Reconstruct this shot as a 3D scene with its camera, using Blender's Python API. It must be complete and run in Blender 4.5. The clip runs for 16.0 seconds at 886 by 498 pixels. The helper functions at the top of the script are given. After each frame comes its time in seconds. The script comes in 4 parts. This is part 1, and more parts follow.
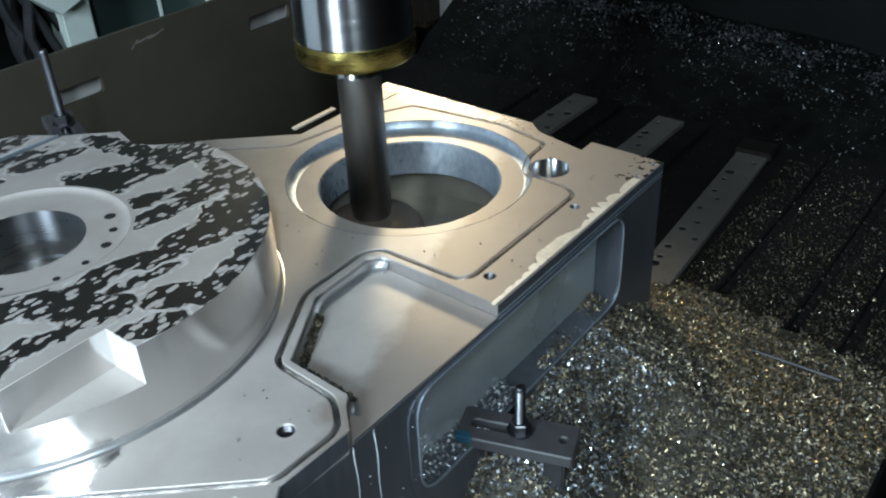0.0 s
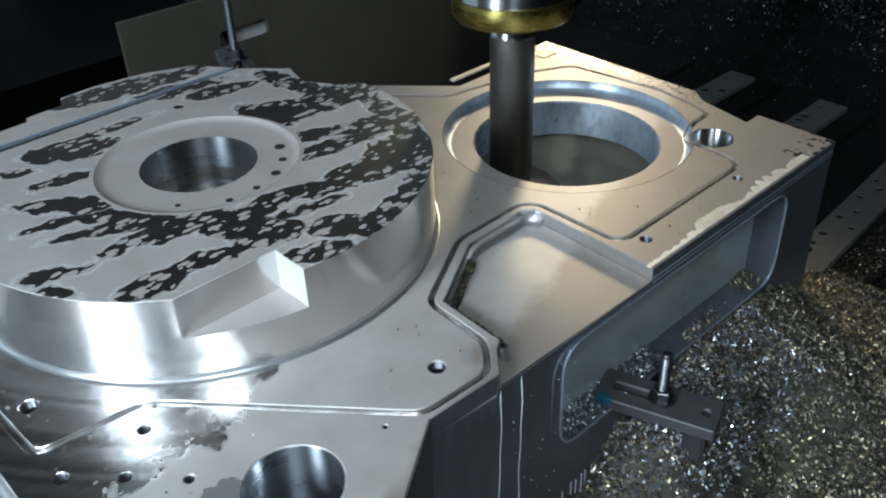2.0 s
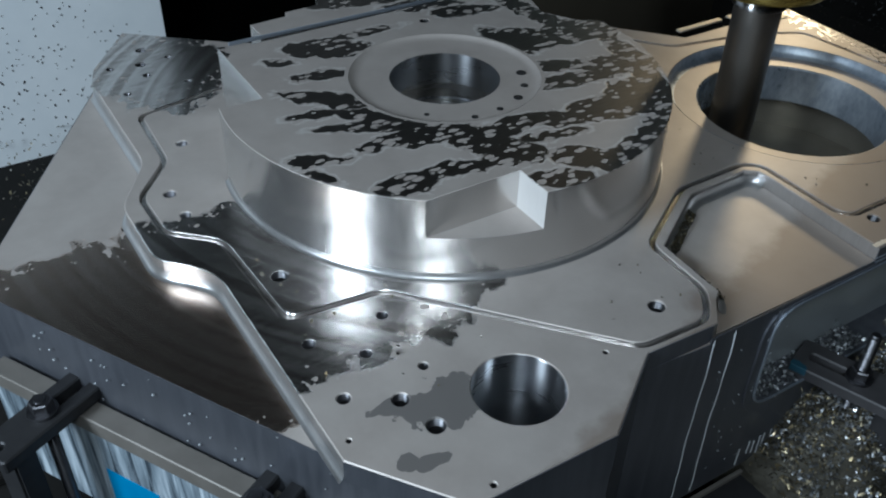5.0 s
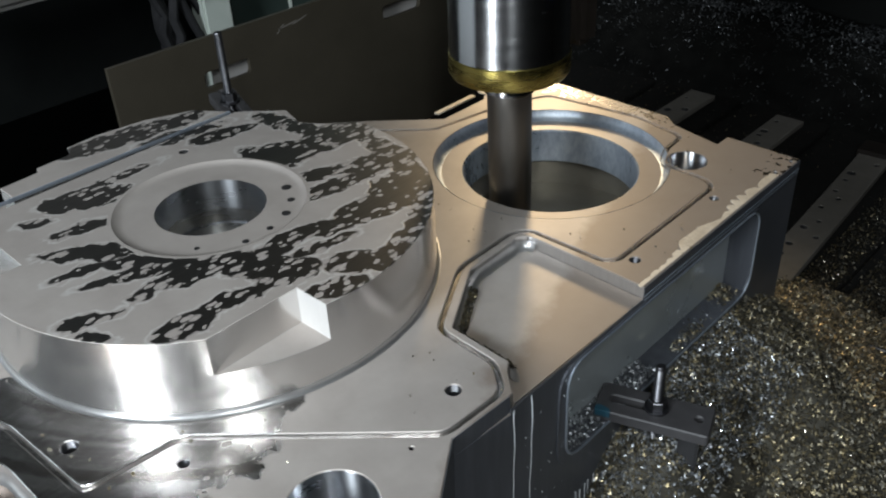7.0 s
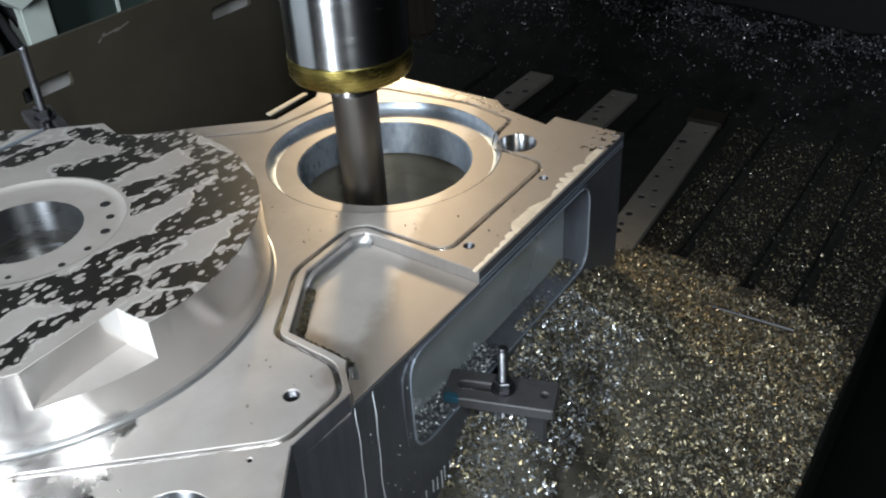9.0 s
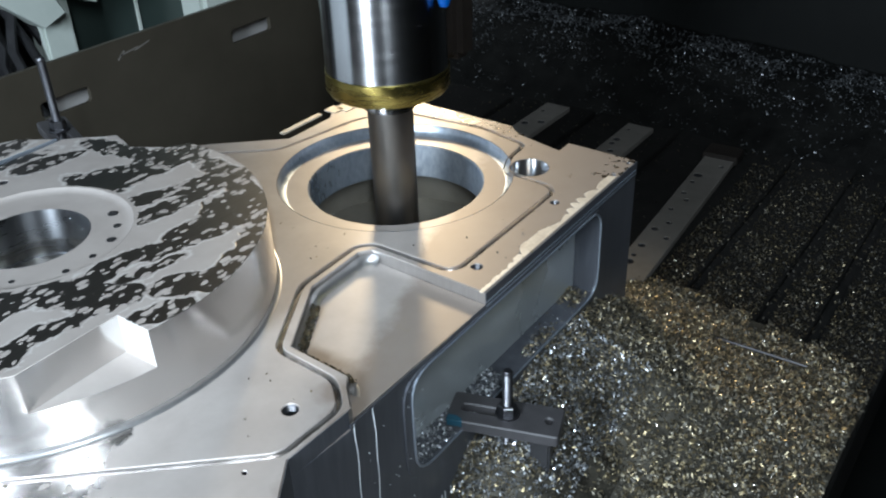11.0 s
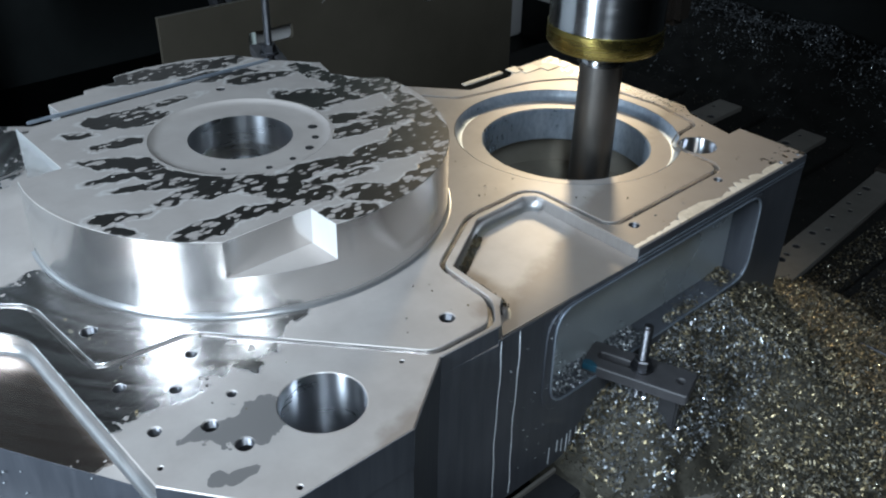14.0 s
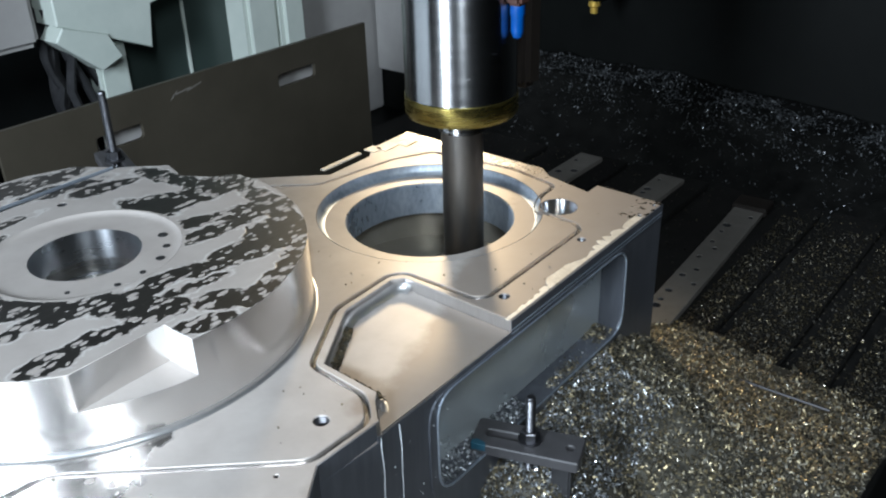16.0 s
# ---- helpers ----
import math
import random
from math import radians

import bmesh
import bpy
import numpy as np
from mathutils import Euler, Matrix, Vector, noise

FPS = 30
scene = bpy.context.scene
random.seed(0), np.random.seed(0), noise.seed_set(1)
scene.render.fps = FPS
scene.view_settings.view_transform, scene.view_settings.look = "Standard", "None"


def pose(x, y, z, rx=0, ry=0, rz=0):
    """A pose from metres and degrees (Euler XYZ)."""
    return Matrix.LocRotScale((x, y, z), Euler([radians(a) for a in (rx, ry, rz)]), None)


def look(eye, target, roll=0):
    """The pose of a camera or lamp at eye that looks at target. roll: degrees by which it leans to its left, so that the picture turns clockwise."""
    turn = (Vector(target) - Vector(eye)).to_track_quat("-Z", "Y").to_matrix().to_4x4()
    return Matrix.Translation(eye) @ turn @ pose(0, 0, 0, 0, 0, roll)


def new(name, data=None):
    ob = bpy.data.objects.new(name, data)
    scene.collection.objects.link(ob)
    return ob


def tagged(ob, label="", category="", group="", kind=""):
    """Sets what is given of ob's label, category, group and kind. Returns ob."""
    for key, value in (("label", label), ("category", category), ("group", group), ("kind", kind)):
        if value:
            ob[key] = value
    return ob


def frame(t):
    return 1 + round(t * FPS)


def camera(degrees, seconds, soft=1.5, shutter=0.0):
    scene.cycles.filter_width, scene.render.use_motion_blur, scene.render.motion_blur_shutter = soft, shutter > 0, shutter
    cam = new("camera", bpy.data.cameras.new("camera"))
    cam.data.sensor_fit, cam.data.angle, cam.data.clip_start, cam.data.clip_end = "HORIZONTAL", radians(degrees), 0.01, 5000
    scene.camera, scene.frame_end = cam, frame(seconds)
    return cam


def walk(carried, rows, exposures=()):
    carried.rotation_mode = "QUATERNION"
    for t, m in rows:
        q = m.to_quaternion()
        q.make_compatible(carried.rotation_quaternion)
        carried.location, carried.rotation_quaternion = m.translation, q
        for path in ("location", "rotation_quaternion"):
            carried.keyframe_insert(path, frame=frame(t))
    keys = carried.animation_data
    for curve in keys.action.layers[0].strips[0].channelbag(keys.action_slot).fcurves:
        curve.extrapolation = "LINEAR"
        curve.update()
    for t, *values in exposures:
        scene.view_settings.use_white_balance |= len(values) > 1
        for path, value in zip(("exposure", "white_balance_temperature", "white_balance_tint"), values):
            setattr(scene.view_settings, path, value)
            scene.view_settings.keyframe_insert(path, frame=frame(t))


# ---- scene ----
cam = camera(52.4, 16.0, soft=2.1)
PATH = [
    (0, (0.026, 0.022, 1.303), (-1.031, 1.337, 0.229), -2.7),
    (0.5, (0.022, 0.031, 1.302), (-1.006, 1.357, 0.214), -2.7),
    (1, (0.014, 0.018, 1.299), (-1.056, 1.318, 0.22), -4.5),
    (1.5, (0.007, -0.005, 1.288), (-1.225, 1.136, 0.202), -5.0),
    (2, (-0.005, -0.03, 1.278), (-1.232, 1.089, 0.165), -2.2),
    (2.5, (-0.01, -0.055, 1.264), (-1.242, 0.991, 0.085), 0.7),
    (3, (-0.029, -0.095, 1.255), (-1.263, 0.895, 0.032), 3.2),
    (3.5, (-0.032, -0.12, 1.249), (-1.279, 0.759, -0.045), 4.8),
    (3.7, (-0.028, -0.126, 1.25), (-1.263, 0.729, -0.071), 4.9),
    (5.8, (-0.058, -0.186, 1.316), (-1.451, 0.72, 0.204), -1.1),
    (6, (-0.054, -0.18, 1.319), (-1.446, 0.751, 0.226), -1.6),
    (6.5, (-0.034, -0.155, 1.331), (-1.372, 0.884, 0.269), -2.6),
    (7, (-0.009, -0.113, 1.338), (-1.188, 1.086, 0.254), -3.0),
    (7.5, (0.016, -0.08, 1.335), (-1.028, 1.201, 0.209), -3.4),
    (8, (0.03, -0.07, 1.338), (-0.973, 1.263, 0.235), -4.1),
    (8.2, (0.034, -0.064, 1.338), (-0.953, 1.279, 0.233), -4.3),
    (10.3, (0.046, -0.063, 1.313), (-0.913, 1.313, 0.221), -2.1),
    (10.5, (0.049, -0.061, 1.308), (-0.935, 1.309, 0.234), -2.5),
    (11, (0.05, -0.059, 1.309), (-0.964, 1.313, 0.266), -2.2),
    (11.5, (0.047, -0.067, 1.306), (-1.033, 1.272, 0.286), -2.1),
    (12, (0.044, -0.101, 1.307), (-1.099, 1.195, 0.299), -1.6),
    (12.5, (0.068, -0.161, 1.303), (-1.125, 1.098, 0.309), -1.1),
    (13, (0.089, -0.198, 1.288), (-1.145, 0.98, 0.244), 1.2),
    (13.5, (0.1, -0.193, 1.285), (-1.136, 0.983, 0.241), 1.5),
    (14, (0.102, -0.178, 1.291), (-1.133, 0.987, 0.234), 1.3),
    (14.5, (0.102, -0.17, 1.292), (-1.133, 1.005, 0.246), 1.3),
    (15, (0.11, -0.142, 1.309), (-1.033, 1.182, 0.341), 0.2),
    (15.5, (0.11, -0.124, 1.317), (-1.016, 1.243, 0.389), -1.7),
    (16, (0.102, -0.116, 1.306), (-1.008, 1.26, 0.372), -1.7),
]
EXPOSURES = [
    (0.0, 0.12, 5700, 2), (1.5, 0.02, 5700, 4), (2.5, -0.4, 5600, 4), (3.5, -0.82, 5500, 4), (6.0, -1.02, 6300, 9), (6.5, -0.8, 6500, 10), (7.0, -0.38, 6500, 10), (8.0, -0.02, 6500, 10),
    (10.5, 0.28, 6000, 9), (11.5, 0.22, 5900, 8), (12.5, 0.0, 5700, 7), (13.5, -0.14, 5700, 7), (14.5, -0.15, 5700, 7), (15.5, 0.3, 6000, 9), (16.0, 0.35, 6000, 9)]
walk(cam, [(t, look(eye, target, roll)) for t, eye, target, roll in PATH], EXPOSURES)

# ---- world and light ----
world = bpy.data.worlds.new("hall")
world.use_nodes = True
scene.world = world
world.node_tree.nodes["Background"].inputs[0].default_value = (0.40, 0.44, 0.38, 1)
world.node_tree.nodes["Background"].inputs[1].default_value = 0.027
scene.view_settings.exposure = 0.0


def area(name, eye, target, sx, sy, watts, colour):
    d = bpy.data.lights.new(name, "AREA")
    d.shape, d.size, d.size_y, d.energy, d.color = "RECTANGLE", sx, sy, watts, colour
    ob = new(name, d)
    ob.matrix_world = look(eye, target)
    return ob


# cool daylight from the open machine door, a tube over the operator, a warm work lamp at the back
area("door_daylight", (-0.40, -2.25, 1.75), (-0.9, 0.6, 0.5), 0.62, 1.2, 150, (0.84, 0.93, 1.0))
area("operator_tube", (0.75, -0.75, 2.35), (-0.8, 0.8, 0.5), 0.16, 0.9, 44, (0.88, 0.96, 1.0))
lamp = bpy.data.lights.new("work_lamp", "SPOT")
lamp.energy, lamp.color, lamp.spot_size, lamp.spot_blend, lamp.shadow_soft_size = 84, (1.0, 0.76, 0.45), radians(40), 0.9, 0.12
new("work_lamp", lamp).matrix_world = look((-2.0, 2.5, 1.45), (-0.74, 1.20, 0.5))


# ---- materials ----
def nodes_of(name):
    m = bpy.data.materials.new(name)
    m.use_nodes = True
    nt = m.node_tree
    return m, nt, nt.nodes["Principled BSDF"]


def N(nt, kind, **kw):
    n = nt.nodes.new(kind)
    for k, v in kw.items():
        if k == "op":
            n.operation = v
        elif k == "ins":
            for i, x in v.items():
                n.inputs[i].default_value = x
    return n


def noise_node(nt, scale, detail=4.0, rough=0.55, stretch=(1, 1, 1), dist=0.0, turn=0.0):
    tc = N(nt, "ShaderNodeTexCoord")
    mp = N(nt, "ShaderNodeMapping")
    mp.inputs["Scale"].default_value = stretch
    mp.inputs["Rotation"].default_value = (0, 0, turn)
    no = N(nt, "ShaderNodeTexNoise")
    no.inputs["Scale"].default_value, no.inputs["Detail"].default_value = scale, detail
    no.inputs["Roughness"].default_value, no.inputs["Distortion"].default_value = rough, dist
    nt.links.new(tc.outputs["Object"], mp.inputs[0])
    nt.links.new(mp.outputs[0], no.inputs["Vector"])
    return no.outputs["Fac"]


def ramp(nt, src, stops):
    r = N(nt, "ShaderNodeValToRGB")
    el = r.color_ramp.elements
    while len(el) < len(stops):
        el.new(0.5)
    for e, (p, c) in zip(el, stops):
        e.position = p
        e.color = (*c, 1) if isinstance(c, tuple) else (c, c, c, 1)
    nt.links.new(src, r.inputs[0])
    return r.outputs[0]


def math_node(nt, op, a, b=0.0, c=None):
    n = N(nt, "ShaderNodeMath", op=op)
    for i, v in enumerate((a, b) if c is None else (a, b, c)):
        if hasattr(v, "is_linked"):
            nt.links.new(v, n.inputs[i])
        else:
            n.inputs[i].default_value = v
    return n.outputs[0]


def mix_colour(nt, fac, a, b):
    n = N(nt, "ShaderNodeMix")
    n.data_type = "RGBA"
    for i, v in ((0, fac), (6, a), (7, b)):
        if hasattr(v, "is_linked"):
            nt.links.new(v, n.inputs[i])
        else:
            n.inputs[i].default_value = (*v, 1) if isinstance(v, tuple) else v
    return n.outputs[2]


def bump(nt, bs, src, strength, dist=0.001):
    b = N(nt, "ShaderNodeBump")
    b.inputs["Strength"].default_value, b.inputs["Distance"].default_value = strength, dist
    nt.links.new(src, b.inputs["Height"])
    nt.links.new(b.outputs[0], bs.inputs["Normal"])


def plain(name, c1, c2, rough=0.5, metal=0.0, scale=30.0, bumps=0.15, stretch=(1, 1, 1), rough2=None):
    m, nt, bs = nodes_of(name)
    f = noise_node(nt, scale, 6, 0.6, stretch)
    g = noise_node(nt, scale * 0.13, 3, 0.5)
    k = math_node(nt, "MULTIPLY_ADD", g, 0.6, math_node(nt, "MULTIPLY", f, 0.4))
    nt.links.new(ramp(nt, k, ((0.32, c1), (0.68, c2))), bs.inputs["Base Color"])
    r = ramp(nt, f, ((0.25, rough), (0.75, rough if rough2 is None else rough2)))
    nt.links.new(r, bs.inputs["Roughness"])
    bs.inputs["Metallic"].default_value = metal
    bump(nt, bs, f, bumps)
    return m


def turned(m, amount, where=None):
    """Circular tool marks: the sheen stretches upright on round walls."""
    nt = m.node_tree
    bs = nt.nodes["Principled BSDF"]
    tg = N(nt, "ShaderNodeTangent")
    tg.direction_type, tg.axis = "RADIAL", "Z"
    nt.links.new(tg.outputs[0], bs.inputs["Tangent"])
    bs.inputs["Anisotropic Rotation"].default_value = 0.25
    if where is None:
        bs.inputs["Anisotropic"].default_value = amount
    else:
        nt.links.new(math_node(nt, "MULTIPLY", where, amount), bs.inputs["Anisotropic"])
    return m


def separate(nt):
    tc = N(nt, "ShaderNodeTexCoord")
    s = N(nt, "ShaderNodeSeparateXYZ")
    nt.links.new(tc.outputs["Object"], s.inputs[0])
    return s.outputs


def blob(nt, x, y, cx, cy, ax, ay):
    """1 in the middle of an ellipse, 0 at its rim, negative outside."""
    dx = math_node(nt, "MULTIPLY", math_node(nt, "SUBTRACT", x, cx), 1 / ax)
    dy = math_node(nt, "MULTIPLY", math_node(nt, "SUBTRACT", y, cy), 1 / ay)
    q = math_node(nt, "ADD", math_node(nt, "MULTIPLY", dx, dx), math_node(nt, "MULTIPLY", dy, dy))
    return math_node(nt, "SUBTRACT", 1.0, math_node(nt, "SQRT", q))


# wet streaks on the boss: place, turn, half length, half width
FRONT_STREAKS = [
    (-0.956, 0.217, 67, 0.039, 0.013), (-0.917, 0.206, 25, 0.027, 0.008), (-0.85, 0.287, 78, 0.036, 0.019), (-0.854, 0.354, 79, 0.062, 0.015),
    (-0.846, 0.446, 78, 0.041, 0.024), (-0.896, 0.427, 39, 0.055, 0.028), (-0.95, 0.296, 90, 0.026, 0.01), (-0.943, 0.377, 78, 0.071, 0.022),
    (-1.096, 0.304, 50, 0.072, 0.019), (-1.065, 0.27, 81, 0.041, 0.011), (-1.004, 0.301, 66, 0.059, 0.012), (-1.007, 0.341, 38, 0.062, 0.02),
    (-0.907, 0.479, 98, 0.054, 0.018), (-0.895, 0.548, 64, 0.047, 0.018), (-0.861, 0.517, 79, 0.044, 0.011), (-0.79, 0.524, 49, 0.048, 0.021),
    (-0.781, 0.588, 98, 0.057, 0.013), (-0.77, 0.463, 62, 0.032, 0.014)]
BACK_STREAKS = [
    (-1.238, 0.286, 59, 0.025, 0.009), (-1.248, 0.373, 66, 0.071, 0.03), (-1.272, 0.441, 89, 0.065, 0.011), (-1.168, 0.33, 75, 0.048, 0.012),
    (-1.323, 0.589, 79, 0.071, 0.015), (-1.27, 0.642, 77, 0.055, 0.019), (-1.138, 0.634, 9, 0.058, 0.019), (-1.125, 0.673, 65, 0.078, 0.037),
    (-1.112, 0.767, 73, 0.062, 0.034), (-1.211, 0.736, 7, 0.063, 0.017), (-1.023, 0.652, 67, 0.058, 0.018), (-0.984, 0.741, 67, 0.072, 0.023),
    (-0.976, 0.639, 80, 0.087, 0.017), (-0.883, 0.633, 82, 0.062, 0.029), (-0.891, 0.701, 65, 0.048, 0.044), (-0.814, 0.665, 120, 0.05, 0.012),
    (-0.973, 0.763, -16, 0.096, 0.018), (-1.39, 0.53, 80, 0.12, 0.03)]


def wet_metal(name, kind):
    """Milled aluminium, part bare and mirror-like, part under a dried milky coolant film."""
    m, nt, bs = nodes_of(name)
    x, y, z = separate(nt)
    if kind == "boss":
        wide = noise_node(nt, 5.5, 2, 0.5)
        tcv = N(nt, "ShaderNodeTexCoord")
        mpv = N(nt, "ShaderNodeMapping")
        mpv.inputs["Scale"].default_value = (1.0, 0.5, 1.0)
        warp = N(nt, "ShaderNodeTexNoise")
        warp.inputs["Scale"].default_value = 60.0
        nt.links.new(tcv.outputs["Object"], mpv.inputs[0])
        add = N(nt, "ShaderNodeVectorMath", op="MULTIPLY_ADD")
        nt.links.new(tcv.outputs["Object"], warp.inputs["Vector"])
        nt.links.new(warp.outputs["Color"], add.inputs[0])
        add.inputs[1].default_value = (0.009, 0.009, 0.0)
        nt.links.new(mpv.outputs[0], add.inputs[2])
        vor = N(nt, "ShaderNodeTexVoronoi")
        vor.inputs["Scale"].default_value = 112.0
        nt.links.new(add.outputs[0], vor.inputs["Vector"])
        rnd = N(nt, "ShaderNodeSeparateXYZ")
        nt.links.new(vor.outputs["Color"], rnd.inputs[0])
        reach = math_node(nt, "SUBTRACT", 1.0, blob(nt, x, y, -1.082, 0.487, 1.0, 1.0))
        rim = math_node(nt, "MINIMUM", math_node(nt, "MAXIMUM", math_node(nt, "MULTIPLY_ADD", reach, 6.0, -1.35), 0.0), 0.6)
        rim = math_node(nt, "MULTIPLY", rim, math_node(nt, "GREATER_THAN", math_node(nt, "MULTIPLY_ADD", x, 0.5, y), -0.06))
        dots = math_node(nt, "SUBTRACT", math_node(nt, "MULTIPLY_ADD", rnd.outputs[0], 0.62, math_node(nt, "MULTIPLY_ADD", rim, 0.06, 0.04)), vor.outputs["Distance"])
        dots = math_node(nt, "MULTIPLY", math_node(nt, "MAXIMUM", dots, 0.0), 2.6)
        ring = math_node(nt, "MULTIPLY", math_node(nt, "MAXIMUM", math_node(nt, "MULTIPLY", blob(nt, x, y, -1.082, 0.487, 0.15, 0.15), 4.0), 0.0), 3.0)
        ring = math_node(nt, "ADD", ring, math_node(nt, "LESS_THAN", z, 0.66))
        wob = N(nt, "ShaderNodeTexNoise")
        wob.inputs["Scale"].default_value, wob.inputs["Detail"].default_value = 34.0, 3.0
        nt.links.new(tcv.outputs["Object"], wob.inputs["Vector"])
        bent = N(nt, "ShaderNodeVectorMath", op="MULTIPLY_ADD")
        nt.links.new(wob.outputs["Color"], bent.inputs[0])
        bent.inputs[1].default_value = (0.034, 0.034, 0.0)
        nt.links.new(tcv.outputs["Object"], bent.inputs[2])
        off = N(nt, "ShaderNodeVectorMath", op="SUBTRACT")
        nt.links.new(bent.outputs[0], off.inputs[0])
        off.inputs[1].default_value = (0.017, 0.017, 0.0)
        v, after = None, off.outputs[0]
        for cx, cy, deg, la, wa in FRONT_STREAKS + BACK_STREAKS:
            mp = N(nt, "ShaderNodeMapping")
            mp.vector_type = "TEXTURE"
            mp.inputs["Location"].default_value = (cx, cy, 0.68)
            mp.inputs["Rotation"].default_value = (0, 0, radians(deg))
            mp.inputs["Scale"].default_value = (la * 1.05, wa * 1.12, 9.0)
            nt.links.new(after, mp.inputs[0])
            ln = N(nt, "ShaderNodeVectorMath", op="LENGTH")
            nt.links.new(mp.outputs[0], ln.inputs[0])
            e = math_node(nt, "MULTIPLY_ADD", ln.outputs["Value"], -wa, wa)
            v = e if v is None else math_node(nt, "MAXIMUM", v, e)
            step = N(nt, "ShaderNodeVectorMath", op="MULTIPLY_ADD")
            nt.links.new(v, step.inputs[0])
            step.inputs[1].default_value = (1e-8, 1e-8, 1e-8)
            nt.links.new(off.outputs[0], step.inputs[2])
            after = step.outputs[0]
        v = math_node(nt, "ADD", math_node(nt, "MULTIPLY", v, 14.0), math_node(nt, "MULTIPLY_ADD", rim, 0.12, 0.01))
        patch = math_node(nt, "MINIMUM", math_node(nt, "MAXIMUM", math_node(nt, "MULTIPLY_ADD", wide, 7.0, -2.6), 0.0), 1.0)
        patch = math_node(nt, "MAXIMUM", patch, math_node(nt, "MULTIPLY", rim, 1.7))
        v = math_node(nt, "SUBTRACT", v, math_node(nt, "MULTIPLY", dots, patch))
        v = math_node(nt, "SUBTRACT", v, ring)
        edge_line = math_node(nt, "MAXIMUM", math_node(nt, "SUBTRACT", 1.0, math_node(nt, "ABSOLUTE", math_node(nt, "MULTIPLY_ADD", v, 34.0, 1.0))), 0.0)
    elif kind == "plate":
        big = noise_node(nt, 9.0, 5, 0.6, (1, 1, 1), 0.4)
        fine = noise_node(nt, 70.0, 3, 0.5)
        lean = math_node(nt, "MULTIPLY", math_node(nt, "MAXIMUM", math_node(nt, "SUBTRACT", y, 0.30), 0.0), -0.75)
        a = math_node(nt, "ADD", math_node(nt, "SUBTRACT", -0.70, x), lean)
        a = math_node(nt, "MINIMUM", a, math_node(nt, "ADD", x, 1.10))
        a = math_node(nt, "MULTIPLY", math_node(nt, "MINIMUM", a, math_node(nt, "SUBTRACT", 0.395, y)), 9.0)
        a = math_node(nt, "MAXIMUM", math_node(nt, "MINIMUM", a, 1.2), -1.2)
        b = math_node(nt, "MAXIMUM", blob(nt, x, y, -0.553, 0.145, 0.010, 0.020), blob(nt, x, y, -0.563, 0.124, 0.012, 0.012))
        c = math_node(nt, "MAXIMUM", blob(nt, x, y, -0.612, 0.205, 0.032, 0.056), blob(nt, x, y, -0.640, 0.143, 0.010, 0.024))
        d = blob(nt, x, y, -1.55, 0.19, 0.17, 0.12)
        v = math_node(nt, "MAXIMUM", a, d)
        floor_low = math_node(nt, "MULTIPLY", math_node(nt, "LESS_THAN", z, 0.535), math_node(nt, "MINIMUM", math_node(nt, "MULTIPLY_ADD", x, 7.0, 8.0), math_node(nt, "MULTIPLY_ADD", x, -14.0, -9.65)))
        v = math_node(nt, "ADD", math_node(nt, "MULTIPLY", v, math_node(nt, "GREATER_THAN", z, 0.535)), floor_low)
        deep = math_node(nt, "MULTIPLY", math_node(nt, "GREATER_THAN", z, 0.5525), math_node(nt, "LESS_THAN", z, 0.5562))
        v = math_node(nt, "ADD", v, math_node(nt, "MULTIPLY", deep, 9.0))
        v = math_node(nt, "ADD", math_node(nt, "MULTIPLY", v, 0.35), math_node(nt, "MULTIPLY", math_node(nt, "SUBTRACT", big, 0.5), 0.42))
        speck = math_node(nt, "MULTIPLY", math_node(nt, "MAXIMUM", math_node(nt, "SUBTRACT", fine, 0.58), 0.0), 1.2)
        v = math_node(nt, "SUBTRACT", v, speck)
        far_marks = math_node(nt, "MINIMUM", math_node(nt, "MULTIPLY", math_node(nt, "SUBTRACT", y, 1.352), 40.0), 0.5)
        far_marks = math_node(nt, "MAXIMUM", math_node(nt, "MINIMUM", far_marks, math_node(nt, "MULTIPLY", math_node(nt, "SUBTRACT", -0.80, x), 8.0)), -3.0)
        far_marks = math_node(nt, "MAXIMUM", far_marks, math_node(nt, "MINIMUM", math_node(nt, "MULTIPLY", blob(nt, x, y, -0.572, 1.345, 0.03, 0.06), 2.0), 0.15))
        curls = noise_node(nt, 48.0, 2, 0.5, (1, 1, 1), 1.5)
        far_marks = math_node(nt, "ADD", far_marks, math_node(nt, "MULTIPLY", math_node(nt, "SUBTRACT", curls, 0.60), 6.0))
        v = math_node(nt, "MAXIMUM", v, far_marks)
    bare = math_node(nt, "MULTIPLY", v, 60.0)
    bare = math_node(nt, "MINIMUM", math_node(nt, "MAXIMUM", bare, 0.0), 1.0)
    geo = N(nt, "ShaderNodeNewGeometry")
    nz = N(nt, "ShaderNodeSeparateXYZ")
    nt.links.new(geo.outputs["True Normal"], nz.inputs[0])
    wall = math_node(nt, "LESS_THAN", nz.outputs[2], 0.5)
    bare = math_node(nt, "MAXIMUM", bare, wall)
    if kind == "boss":
        # notch end wall, picked by facing and made less metallic to look brightly lit
        notch_lit = math_node(nt, "MULTIPLY", math_node(nt, "LESS_THAN", nz.outputs[1], -0.97), math_node(nt, "GREATER_THAN", x, -0.85))
    grain = noise_node(nt, 1.0, 3, 0.5, (260, 30, 30), 0.0, 0.6)
    if kind == "boss":
        grain = math_node(nt, "MULTIPLY_ADD", math_node(nt, "SUBTRACT", grain, 0.5), 0.3, 0.5)
